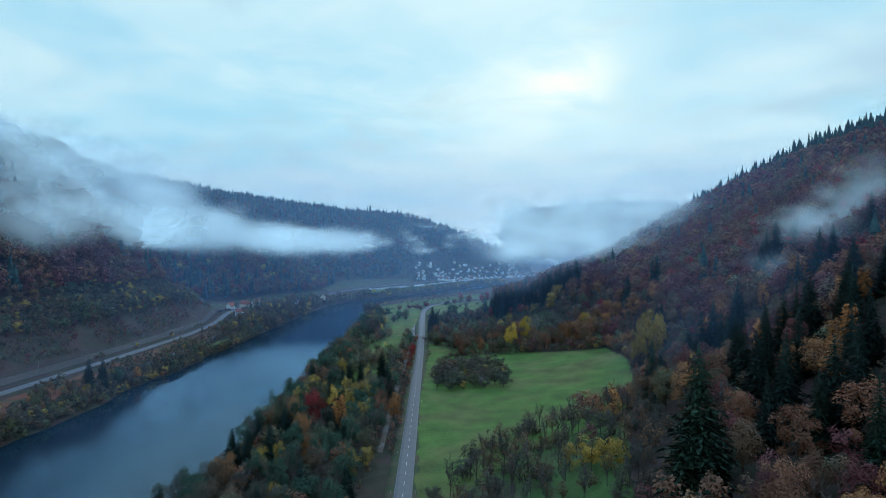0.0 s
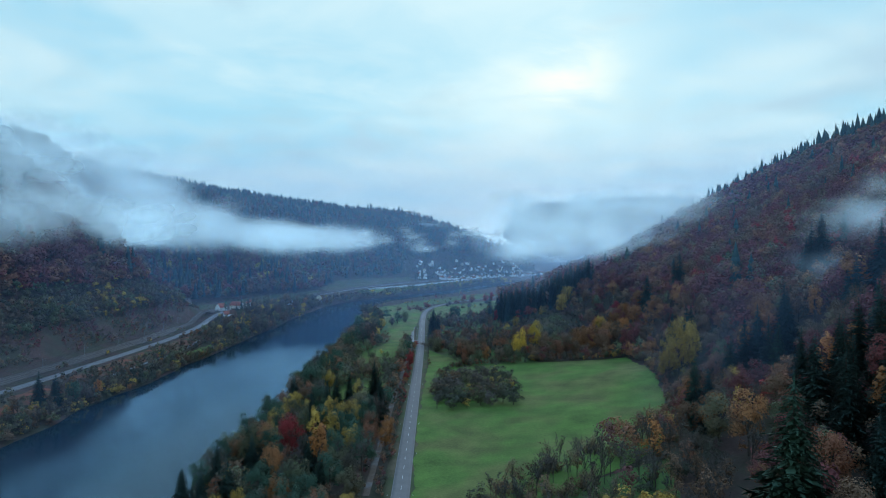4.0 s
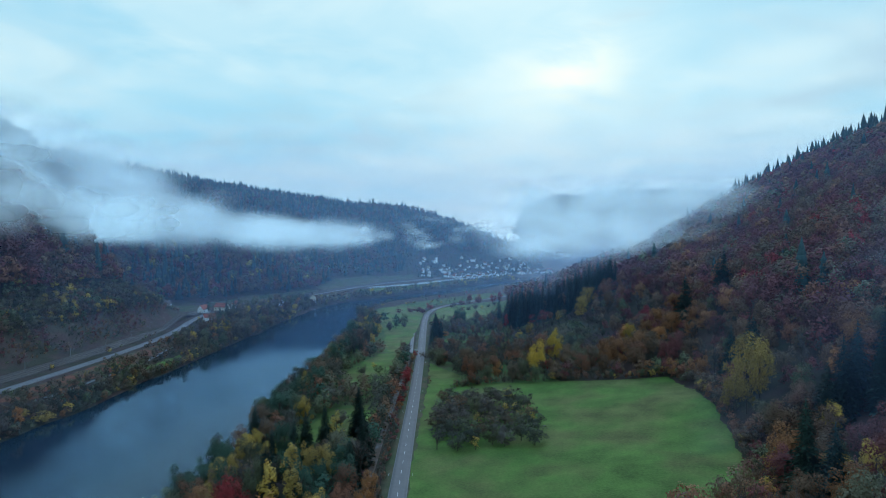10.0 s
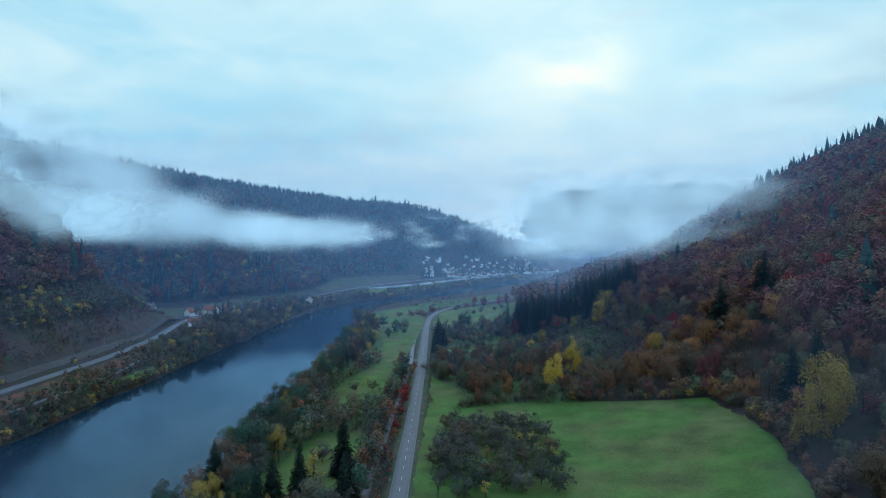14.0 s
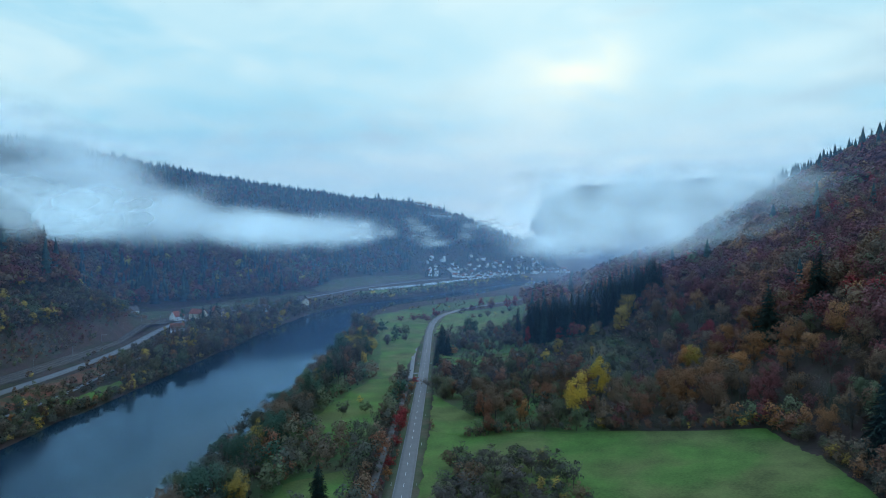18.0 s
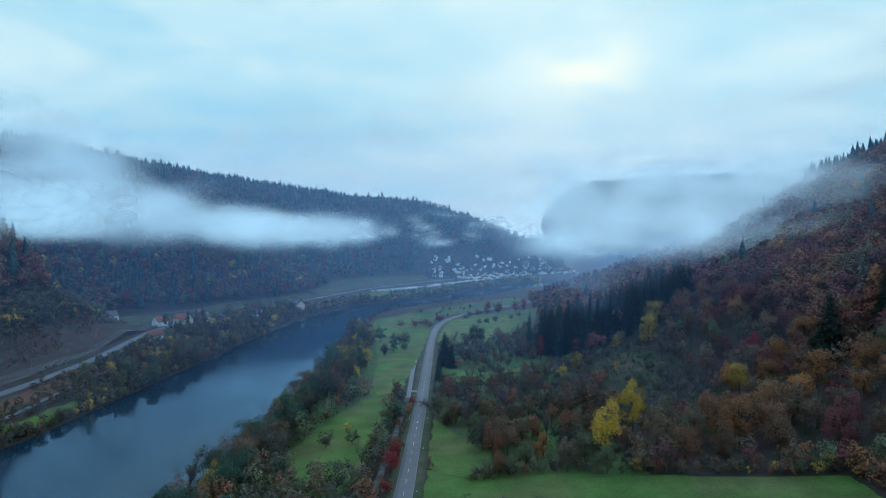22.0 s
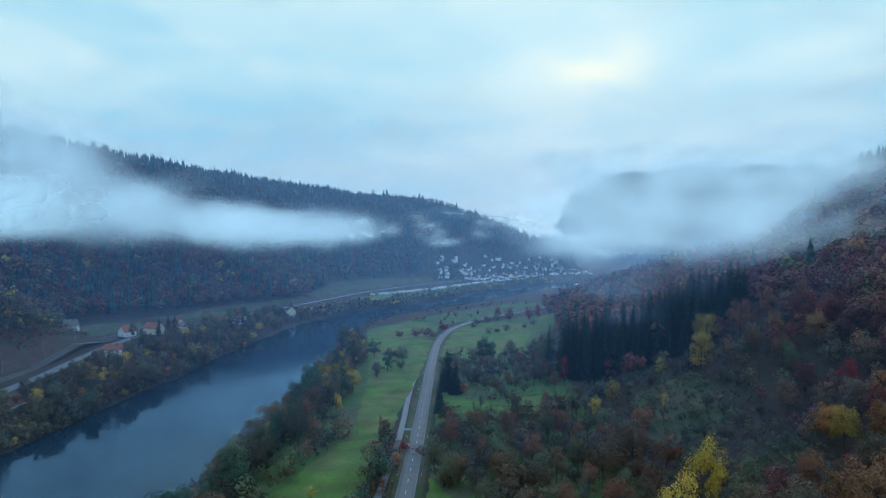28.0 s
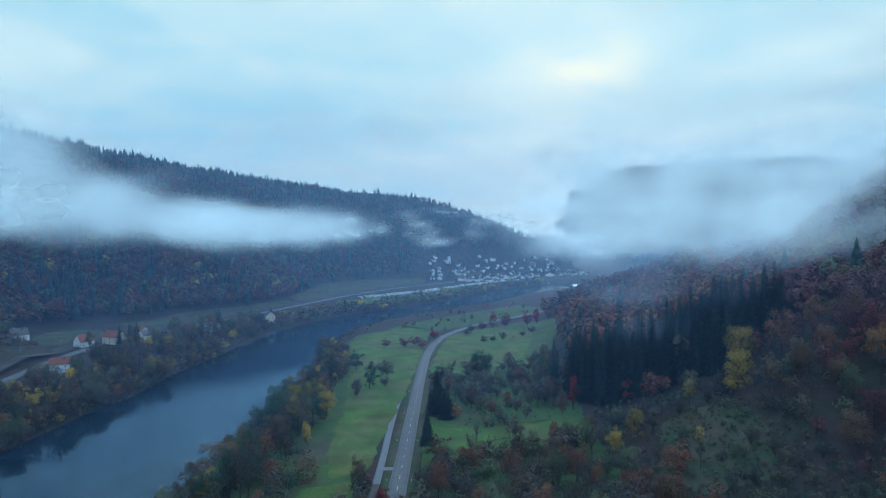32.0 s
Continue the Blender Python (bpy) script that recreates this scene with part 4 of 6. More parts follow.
for shape, color, x, y, high, spread in HERO:
    tree(shape, color, x, y, high, spread)
    TAKEN.append((x, y, high * 0.42))
    TAKEN.append((x * 1.03, y - 7, high * 0.42))


TAKEN += [(-292, 880, 18), (-282, 862, 20), (-274, 846, 18), (-286, 868, 10), (-320, 985, 20), (-302, 960, 20)]          # room round the houses


def scatter(poly, count, kinds, gap, group, tries=14):
    """Trees of several kinds spread at random over a stretch of land."""
    px, py = [p[0] for p in poly], [p[1] for p in poly]
    cx_, cy_ = rng.uniform(min(px), max(px), count * tries), rng.uniform(min(py), max(py), count * tries)
    ok = inside(cx_, cy_, poly) & free_ground(cx_, cy_)
    made = 0
    near = [t for t in TAKEN if min(px) - 20 < t[0] < max(px) + 20 and min(py) - 20 < t[1] < max(py) + 20]
    held = np.zeros((len(near) + count, 3))
    held[: len(near)] = np.array(near).reshape(-1, 3)
    n = len(near)
    for x, y in zip(cx_[ok].tolist(), cy_[ok].tolist()):
        if made >= count:
            break
        shape, color, lo, hi, spread = kinds[rng.integers(len(kinds))]
        high = rng.uniform(lo, hi)
        room = gap * (0.35 + 0.65 * high / 18)
        if n and ((held[:n, 0] - x) ** 2 + (held[:n, 1] - y) ** 2 < (room + held[:n, 2]) ** 2 * 0.25).any():
            continue
        tree(shape, color, x, y, high, spread * rng.uniform(0.85, 1.15), group)
        TAKEN.append((x, y, room))
        held[n] = x, y, room
        n += 1
        made += 1
    return made


BANK_MIX = [("broad", "brown", 18, 25, 1.0), ("broad", "olive", 18, 26, 1.0), ("broad", "green", 19, 27, 0.95), ("broad", "scrub", 17, 24, 1.0), ("bare", "twig", 16, 24, 1.0),
            ("sparse", "rust", 15, 21, 1.0), ("broad", "gold", 14, 20, 0.9), ("bush", "scrub", 4, 7, 1.2), ("broad", "scrub", 16, 22, 1.0), ("broad", "green", 18, 25, 1.0)]
ORCHARD = [("wide", "scrub", 7, 10, 1.05), ("wide", "twig", 7, 10, 1.05), ("wide", "olive", 7, 10, 1.0), ("bare", "twig", 8, 11, 1.2), ("wide", "brown", 7, 10, 1.0), ("wide", "scrub", 8, 11, 1.0), ("sparse", "gold", 6, 8, 1.2)]
SCRUB = [("bush", "scrub", 3, 7, 1.3), ("bush", "brown", 3, 6, 1.2), ("wide", "scrub", 7, 12, 1.0), ("bare", "twig", 9, 15, 1.0), ("wide", "twig", 7, 12, 1.0), ("broad", "brown", 10, 16, 0.95), ("bush", "olive", 2, 5, 1.3), ("wide", "brown", 7, 12, 1.0), ("broad", "rust", 10, 15, 0.9), ("broad", "olive", 10, 15, 0.9)]
RIVERSIDE = [("broad", "scrub", 10, 16, 1.05), ("broad", "brown", 10, 16, 1.05), ("bush", "scrub", 4, 8, 1.4), ("bare", "twig", 10, 16, 1.0), ("broad", "olive", 10, 15, 1.05), ("wide", "gold", 7, 11, 1.0), ("broad", "olive", 10, 15, 1.05)]
# wood between the river and the road
scatter([(-108, 210), (-34, 210), (-40, 440), (-106, 440)], 120, [(s, c, lo * 0.85, hi * 0.85, w) for s, c, lo, hi, w in BANK_MIX] + [("broad", "copper", 14, 19, 1.0), ("broad", "gold", 14, 19, 0.8), ("spruce", "spruce", 18, 25, 1.2), ("spruce", "spruce", 16, 23, 1.2)], 8, "riverside wood")
scatter([(-106, 440), (-76, 440), (-84, 560), (-86, 700), (-108, 700)], 80, BANK_MIX, 8, "riverside wood")
scatter([(-75, 440), (-40, 440), (-42, 700), (-80, 700)], 16, SCRUB, 9, "thicket by the path")
scatter([(-124, 700), (-78, 700), (-90, 860), (-118, 960), (-140, 1010), (-132, 1020), (-118, 985), (-130, 860)], 84, BANK_MIX, 8, "riverside wood")
scatter([(-130, 1120), (-40, 1110), (40, 1180), (90, 1330), (60, 1420), (-40, 1290)], 36, [(a, b, lo * 0.5, hi * 0.55, w) for a, b, lo, hi, w in RIVERSIDE] + [("broad", "red", 7, 10, 1.0)], 10, "trees in the river bend")
# old orchard on the meadow, kept clear of its edges
for k in range(420):
    x, y = rng.uniform(-9, 43), rng.uniform(430, 520)
    if bumps(x, y, 8, 4) < -0.30 or not clear_of(x, y, 5.8):
        continue
    shape, color, lo, hi, spread = ORCHARD[rng.integers(len(ORCHARD))]
    tree(shape, color, x, y, rng.uniform(lo, hi) * 1.15, spread * 1.1, "old orchard")
    TAKEN.append((x, y, 5.8))
for x, y in ((-66, 905), (-74, 846), (-58, 862), (-60, 470), (-56, 606), (-62, 622), (-68, 600), (20, 1050), (30, 1056), (40, 1060), (50, 1066), (12, 1046), (-4, 1092), (60, 1072), (2, 748), (20, 752), (-6, 520), (4, 505)):
    shape, color, lo, hi, spread = ORCHARD[rng.integers(len(ORCHARD))]
    tree(shape, color, x, y, rng.uniform(lo, hi), spread, "fruit trees on the meadow")
    TAKEN.append((x, y, 8))
# scrub between the meadows, at the foot of the slope
scatter([(-12, 556), (70, 540), (66, 640), (60, 735), (-18, 735), (-22, 640)], 170, [(a, b, lo * 1.25, hi * 1.3, w) for a, b, lo, hi, w in SCRUB], 5.6, "scrub below the slope")
scatter([(-20, 770), (60, 775), (62, 930), (20, 925), (-28, 895)], 120, SCRUB + [("broad", "olive", 8, 14, 1.0)], 6, "scrub below the slope")
OPEN[0] = [(x, y + 34) if y < 320 else (x, y) for x, y in OPEN[0]]
scatter([(-6, 205), (84, 205), (100, 318), (60, 330), (-8, 316)], 190, [("bare", "twig", 10, 17, 0.9), ("bush", "brown", 3, 6, 1.3), ("bare", "twig", 10, 16, 0.9), ("sparse", "brown", 8, 13, 1.1), ("wide", "scrub", 7, 11, 1.0), ("bare", "twig", 9, 14, 1.0), ("bare", "brown", 9, 15, 1.0)], 4.2, "thicket below the meadow")
scatter([(64, 612), (132, 616), (136, 760), (66, 760)], 60, [("bush", "scrub", 2.5, 5, 1.6), ("bush", "olive", 2, 4, 1.6), ("wide", "olive", 6, 9, 1.1), ("bare", "twig", 9, 13, 0.9), ("broad", "scrub", 7, 11, 1.0)], 6, "bramble clearing")
# spruce stand
scatter([(38, 800), (70, 770), (140, 776), (170, 800), (160, 850), (60, 860)], 105, [("spruce", "spruce", 29, 38, 0.85), ("spruce", "spruce", 30, 40, 0.8)], 5.0, "spruce stand")
# far bank of the river
FAR_BANK = [(shape, color, lo * 1.3, hi * 1.3, spread * 0.9) for shape, color, lo, hi, spread in RIVERSIDE] + [("broad", "copper", 9, 13, 1.0), ("broad", "brown", 10, 15, 1.0)]
LOW_BANK = [(shape, color, lo * 0.52, hi * 0.56, spread) for shape, color, lo, hi, spread in FAR_BANK]
scatter([(-262, 330), (-228, 330), (-226, 650), (-256, 650)], 110, LOW_BANK, 6.2, "trees on the far bank")
scatter([(-262, 690), (-224, 690), (-222, 900), (-275, 900)], 80, FAR_BANK, 5.8, "trees on the far bank")
scatter([(-275, 900), (-224, 900), (-222, 1100), (-212, 1190), (-258, 1200), (-300, 1060)], 100, FAR_BANK, 7, "trees on the far bank")
# foot of the right-hand slope, nearest to the flight
SLOPE = [("broad", "rust", 18, 26, 1.0), ("broad", "brown", 18, 25, 1.05), ("broad", "maroon", 18, 25, 1.0), ("broad", "copper", 17, 25, 1.05), ("broad", "olive", 17, 23, 0.95), ("broad", "maroon", 17, 24, 1.0), ("broad", "brown", 16, 23, 1.05), ("bare", "twig", 17, 22, 0.9), ("spruce", "spruce", 24, 34, 1.0)]
scatter([(60, 566), (142, 552), (150, 505), (190, 500), (190, 760), (142, 760), (136, 622), (66, 612)], 100, SLOPE[:-1], 9.5, "slope wood")
scatter([(112, 196), (232, 180), (246, 330), (170, 330), (128, 300)], 75, [("spruce", "spruce", 26, 36, 1.1), ("spruce", "fir", 26, 36, 1.1), ("spruce", "spruce", 24, 34, 1.1), ("slim", "orange", 18, 24, 1.1)], 8.0, "slope wood")
scatter([(84, 150), (230, 120), (240, 330), (190, 500), (146, 520), (138, 447), (118, 370), (96, 312), (84, 300)], 190, SLOPE + [("spruce", "spruce", 24, 34, 1.0), ("spruce", "fir", 24, 34, 1.0)], 9.0, "slope wood")

# ---- woods: what nobody could count ----
FAR_SHAPES = {
    "full": [broadleaf(GEN, 1, 0.74, n, 0.037, low=0.0, clumps=c)[1] for n, c in ((330, 14), (340, 16), (320, 13), (330, 15))],
    "mid": [broadleaf(GEN, 1, 0.80, n, 0.060, low=0.0, clumps=c)[1] for n, c in ((170, 11), (180, 13), (165, 10))],
    "broad": [broadleaf(GEN, 1, 0.74, n, 0.080, low=0.08, clumps=c)[1] for n, c in ((96, 10), (104, 12), (92, 9), (100, 11))],
    "coarse": [broadleaf(GEN, 1, 0.72, n, 0.125, low=0.10, clumps=c)[1] for n, c in ((34, 8), (37, 9), (32, 7))],
    "spruce": [tiered_fir(GEN, w, n, 12) for w, n in ((0.36, 11), (0.32, 12), (0.40, 10))],
    "cone": [tiered_fir(GEN, w, n, 8) for w, n in ((0.36, 6), (0.32, 7), (0.40, 6))],
    "stem": [rod((0, 0, -1 / 20), (0, 0, 0.6), 0.014, 0.008, 3)],
}


def woods(poly_test, x0, x1, y0, y1, spacing, mix, low, high, shape, label, stems=False, gen_seed=1):
    """A wood as one mesh: crowns of a few kinds set at random, denser than one could count."""
    gen = np.random.default_rng(gen_seed)
    gx, gy = np.meshgrid(np.arange(x0, x1, spacing), np.arange(y0, y1, spacing))
    x = gx.ravel() + gen.uniform(-0.45, 0.45, gx.size) * spacing
    y = gy.ravel() + gen.uniform(-0.45, 0.45, gx.size) * spacing
    ok = poly_test(x, y) & free_ground(x, y)
    x, y = x[ok], y[ok]
    if len(TAKEN):
        taken = np.array(TAKEN)
        near = np.zeros(len(x), bool)
        for a, b, c in taken:
            near |= (x - a) ** 2 + (y - b) ** 2 < (0.5 * spacing + 0.3 * c) ** 2
        x, y = x[~near], y[~near]
    z = ground_z(x, y)
    names = list(mix)
    grove = 0.5 + 0.5 * bumps(x, y, 26, 9)
    weight = np.array([mix[n] for n in names], float)[None] * np.exp(np.stack([1.5 * bumps(x, y, 34 + 3 * i, 11 + i) for i in range(len(names))], 1))
    weight /= weight.sum(1, keepdims=True)
    pick = (weight.cumsum(1) > gen.uniform(0, 1, (len(x), 1))).argmax(1)
    tall = gen.uniform(low, high, len(x)) * (0.9 + 0.2 * grove)
    turn = gen.uniform(0, 6.28, len(x))
    vs, fs, ms, ns, base = [], [], [], [], 0
    for i, color in enumerate(names):
        kind = shape if color not in ("spruce", "fir") else "cone" if shape == "coarse" else "spruce"
        protos = FAR_SHAPES[kind]
        which = gen.integers(0, len(protos), len(x))
        for p, (pv, pf) in enumerate(protos):
            sel = (pick == i) & (which == p)
            m = int(sel.sum())
            if not m:
                continue
            c, s_, t = np.cos(turn[sel])[:, None], np.sin(turn[sel])[:, None], tall[sel][:, None] * (1.35 if kind in ("spruce", "cone") else 1.0)
            fat = t * gen.uniform(0.85, 1.2, (m, 1))
            v = np.stack([x[sel][:, None] + fat * (c * pv[:, 0] - s_ * pv[:, 1]), y[sel][:, None] + fat * (s_ * pv[:, 0] + c * pv[:, 1]), z[sel][:, None] + t * pv[:, 2]], 2)
            pn = crown_normals(pv, pf, kind in ("spruce", "cone"))
            ns.append(np.stack([c * pn[:, 0] - s_ * pn[:, 1], s_ * pn[:, 0] + c * pn[:, 1], np.repeat(pn[None, :, 2], m, 0)], 2).reshape(-1, 3))
            vs.append(v.reshape(-1, 3))
            fs.append((pf[None] + (np.arange(m) * len(pv))[:, None, None]).reshape(-1, 3) + base)
            ms.append(np.full(m * len(pf), i))
            base += m * len(pv)
    if stems:
        pv, pf = FAR_SHAPES["stem"][0]
        t = tall[:, None]
        v = np.stack([x[:, None] + t * pv[:, 0], y[:, None] + t * pv[:, 1], z[:, None] + t * pv[:, 2]], 2)
        vs.append(v.reshape(-1, 3))
        fs.append((pf[None] + (np.arange(len(x)) * len(pv))[:, None, None]).reshape(-1, 3) + base)
        ms.append(np.full(len(x) * len(pf), len(names)))
        ns.append(np.tile(pv / (np.linalg.norm(pv * (1, 1, 0), axis=1, keepdims=True) + 1e-6) * (1, 1, 0), (len(x), 1)))
    me = link_mesh("woods", np.concatenate(vs), np.concatenate(fs), [LEAF[n] for n in names] + [BARK], np.concatenate(ms), True, np.concatenate(ns))
    return tagged(new("woods", me), label, "forest", kind="stuff")


def right_u(x, y):
    d, side, _ = nearest(x, y, RIGHT_FOOT)
    return d * side


def left_u(x, y):
    d, side, _ = nearest(x, y, LEFT_FOOT)
    return -d * side


RIGHT_MIX = {"maroon": 3.8, "brown": 3.2, "rust": 1.4, "copper": 0.35, "spruce": 0.22, "red": 0.3, "olive": 0.3}
CREST_MIX = {"maroon": 2.5, "brown": 2.0, "spruce": 3.5, "rust": 1.0}


def in_sight(x, y):
    """The wedge of the slope that faces the valley road."""
    return x < 0.74 * y + 30


HILL = "autumn wood of brown, rust and maroon crowns on a hillside"
woods(lambda x, y: (right_u(x, y) > 185) & (right_u(x, y) < 430) & (y < 790) & in_sight(x, y), 60, 470, 200, 790, 8.6, RIGHT_MIX, 18, 25, "full", HILL, gen_seed=3)
woods(lambda x, y: (right_u(x, y) > 66) & ((right_u(x, y) >= 430) | (y >= 790)) & ((right_u(x, y) > 180) | (y > 745)) & in_sight(x, y), 60, 520, 400, 1180, 8.8, RIGHT_MIX, 18, 25, "broad", HILL, gen_seed=26)
woods(lambda x, y: (right_u(x, y) > 66) & ((right_u(x, y) > 200) | (y < 150)) & ~in_sight(x, y), 60, 520, 90, 760, 11.5, RIGHT_MIX, 18, 25, "coarse", HILL, gen_seed=27)
woods(lambda x, y: (right_u(x, y) > 66) & (right_u(x, y) <= 200) & (y > 90) & (y < 780) & ~((x < 134) & (y > 612) & (y < 762)), 60, 240, 90, 780, 8.4, {"maroon": 3.0, "brown": 3.4, "rust": 1.4, "copper": 0.5, "olive": 0.8, "red": 0.2}, 10, 16, "full", "undergrowth of the hillside wood in autumn colours", gen_seed=13)
woods(lambda x, y: x > 500, 500, 740, 150, 1250, 11.0, CREST_MIX, 17, 26, "coarse", "autumn wood along the hilltop", gen_seed=4)
woods(lambda x, y: (right_u(x, y) > 20) & (right_u(x, y) < 620) & (y > 1150), 60, 1150, 1150, 2500, 13.5, RIGHT_MIX, 16, 23, "coarse", "distant autumn wood on a misty spur", gen_seed=5)
woods(lambda x, y: (left_u(x, y) > 78) & (y < 1010), -560, -380, 240, 1010, 8.2, {"maroon": 4, "brown": 2.5, "rust": 1.6, "spruce": 0.6}, 18, 28, "mid", "steep beech wood in dark reddish brown with visible stems", True, 6)
woods(lambda x, y: (left_u(x, y) > 30) & (left_u(x, y) < 82) & (y < 1010), -430, -340, 240, 1010, 6.0, {"olive": 3, "gold": 0.45, "scrub": 2.6, "brown": 1.8}, 8, 14, "mid", "low olive and yellowish scrub on the bank", gen_seed=7)
LEFT_MIX = {"maroon": 2.5, "brown": 3, "rust": 1.2, "spruce": 2.0, "olive": 1.2, "gold": 0.25}
woods(lambda x, y: (left_u(x, y) > 12) & (left_u(x, y) < 820) & (y >= 1000), -1150, 0, 1000, 1560, 10.0, LEFT_MIX, 16, 24, "broad", "mixed autumn wood on the hill above the houses", gen_seed=8)
woods(lambda x, y: (left_u(x, y) > 45) & (left_u(x, y) < 1000) & (y >= 1560) & ~((np.abs(x - 60) < 200) & (left_u(x, y) < 150)), -1300, 700, 1560, 2700, 14.5, {"maroon": 1.5, "brown": 2, "spruce": 3, "olive": 1}, 17, 24, "coarse", "dark mixed wood on the far hill", gen_seed=9)
woods(lambda x, y: (ground_z(x, y) > 12), -900, 1700, 2700, 4500, 36.0, {"brown": 1, "spruce": 2, "olive": 1}, 28, 40, "coarse", "woods on distant hills", gen_seed=10)
woods(lambda x, y: (water_edge(x, y)[0] < 30 + 14 * bumps(x, y, 30, 2)) & (water_edge(x, y)[1] < 0) & (y > 1180), -300, 200, 1180, 1900, 7.5, {"olive": 2, "scrub": 2.5, "gold": 0.6, "brown": 1.5}, 7, 13, "coarse", "line of shrubs along the far river bank", gen_seed=12)
woods(lambda x, y: (water_edge(x, y)[0] < 15), -262, -80, 200, 1010, 3.4, {"olive": 1.5, "scrub": 3, "brown": 2, "gold": 0.5}, 4.5, 9.0, "mid", "low bushes at the water's edge", gen_seed=14)
woods(lambda x, y: (right_u(x, y) > -25) & (right_u(x, y) < 75) & (y > 520) & (y < 930), -20, 80, 520, 930, 6.2, {"olive": 1.5, "scrub": 3, "brown": 2}, 1.2, 3.0, "coarse", "bramble and low scrub in the clearings", gen_seed=15)
woods(lambda x, y: (x > -105) & (x < -34) & (y < 700), -105, -34, 200, 700, 5.0, {"olive": 1.5, "scrub": 3, "brown": 2, "rust": 0.6}, 1.5, 5.0, "coarse", "undergrowth of the riverside wood", gen_seed=16)
woods(lambda x, y: (x > -107) & (x < -34) & (y < 700), -107, -34, 200, 700, 7.5, {"olive": 2, "scrub": 2.5, "brown": 2, "green": 1.5, "rust": 0.8}, 10, 17, "full", "lower storey of the riverside wood", gen_seed=17)
woods(lambda x, y: (left_u(x, y) < -8) & (water_edge(x, y)[0] > 3) & (water_edge(x, y)[1] < 0) & (nearest(x, y, LEFT_ROAD)[0] > 9) & (y < 1180) & ((water_edge(x, y)[0] < 34) | (bumps(x, y, 14, 3) > 0.1)), -330, -200, 250, 1180, 5.5, {"olive": 2, "scrub": 3, "brown": 2, "gold": 0.3}, 3, 6.5, "broad", "thicket along the far river bank", gen_seed=18)
woods(lambda x, y: (water_edge(x, y)[0] > 2) & (water_edge(x, y)[0] < 26) & (water_edge(x, y)[1] > 0) & (y > 690) & (y < 1010), -170, -70, 690, 1010, 6.0, {"olive": 2, "scrub": 2.5, "brown": 2, "gold": 0.8}, 7, 13, "full", "thicket along the near river bank", gen_seed=19)
woods(lambda x, y: (water_edge(x, y)[0] > 2) & (water_edge(x, y)[0] < 18) & (water_edge(x, y)[1] > 0), -160, 60, 1010, 1420, 5.0, {"olive": 2, "scrub": 2.5, "brown": 2}, 1.8, 4, "broad", "low bushes along the river bend", gen_seed=20)


def hedge_gap(x, y):
    road_d, path_d = nearest(x, y, ROAD)[0], nearest(x, y, OLD_PATH)[0]
    return (road_d > 5.2) & (path_d > 2.6) & (path_d < 7 + 4 * bumps(x, y, 11, 3))


woods(lambda x, y: (x > 60) & (y > 612), 60, 136, 612, 762, 3.4, {"olive": 2.5, "scrub": 3, "brown": 1.5, "green": 1.0}, 1.6, 4.0, "broad", "dark green bramble and low scrub on the slope", gen_seed=31)
free_all = free_ground
free_ground = lambda x, y: np.ones(np.shape(x), bool)
woods(hedge_gap, -50, -24, 300, 700, 2.6, {"brown": 3, "rust": 1.6, "maroon": 1.2, "scrub": 2}, 1.6, 4.2, "broad", "leafy hedge of brown and reddish shrubs beside the path", gen_seed=21)
free_ground = free_all

# single tall conifers that stand out of the hilltops
woods(lambda x, y: (right_u(x, y) > np.interp(y, [300, 850, 1300], [560, 520, 330])) & (y > 250) & (y < 1330), 300, 780, 250, 1330, 18.0, {"spruce": 1.0}, 23, 31, "coarse", "scattered tall conifers along the hilltop", gen_seed=22)
woods(lambda x, y: (left_u(x, y) > 420) & (left_u(x, y) < 1000) & (y > 1250), -1200, 250, 1250, 2400, 30.0, {"spruce": 1.0}, 20, 27, "coarse", "scattered tall conifers on the far hill", gen_seed=23)
woods(lambda x, y: (left_u(x, y) > 3) & (left_u(x, y) < 36) & (y > 260) & (y < 960) & (bumps(x, y, 17, 5) > -0.45), -380, -318, 260, 960, 4.6, {"brown": 3, "scrub": 1.5, "maroon": 1.5, "olive": 0.6}, 2.4, 6.0, "mid", "brown scrub on the railway bank", gen_seed=24)


def field_edge(x, y):
    d = nearest(x, y, [(-16, 580), (0, 560), (30, 570), (52, 564), (94, 553), (138, 544), (141, 500), (134, 447), (116, 370), (92, 316), (74, 298)])[0]
    return (d < 6 + 3 * bumps(x, y, 9, 6)) & ~inside(x, y, MEADOWS[0])


woods(field_edge, -20, 150, 290, 600, 3.2, {"brown": 3, "scrub": 2.5, "rust": 1.2, "olive": 1.2, "gold": 0.5}, 3, 8, "full", "shrubby edge of the wood along the meadow", gen_seed=25)
woods(lambda x, y: (left_u(x, y) > -60) & (left_u(x, y) < 150) & (np.abs(x - 60) < 260), -220, 340, 1840, 2420, 19.0, {"olive": 1, "brown": 1.5, "spruce": 1.0, "scrub": 1}, 7, 14, "coarse", "garden trees among the village houses", gen_seed=28)

# ---- houses ----


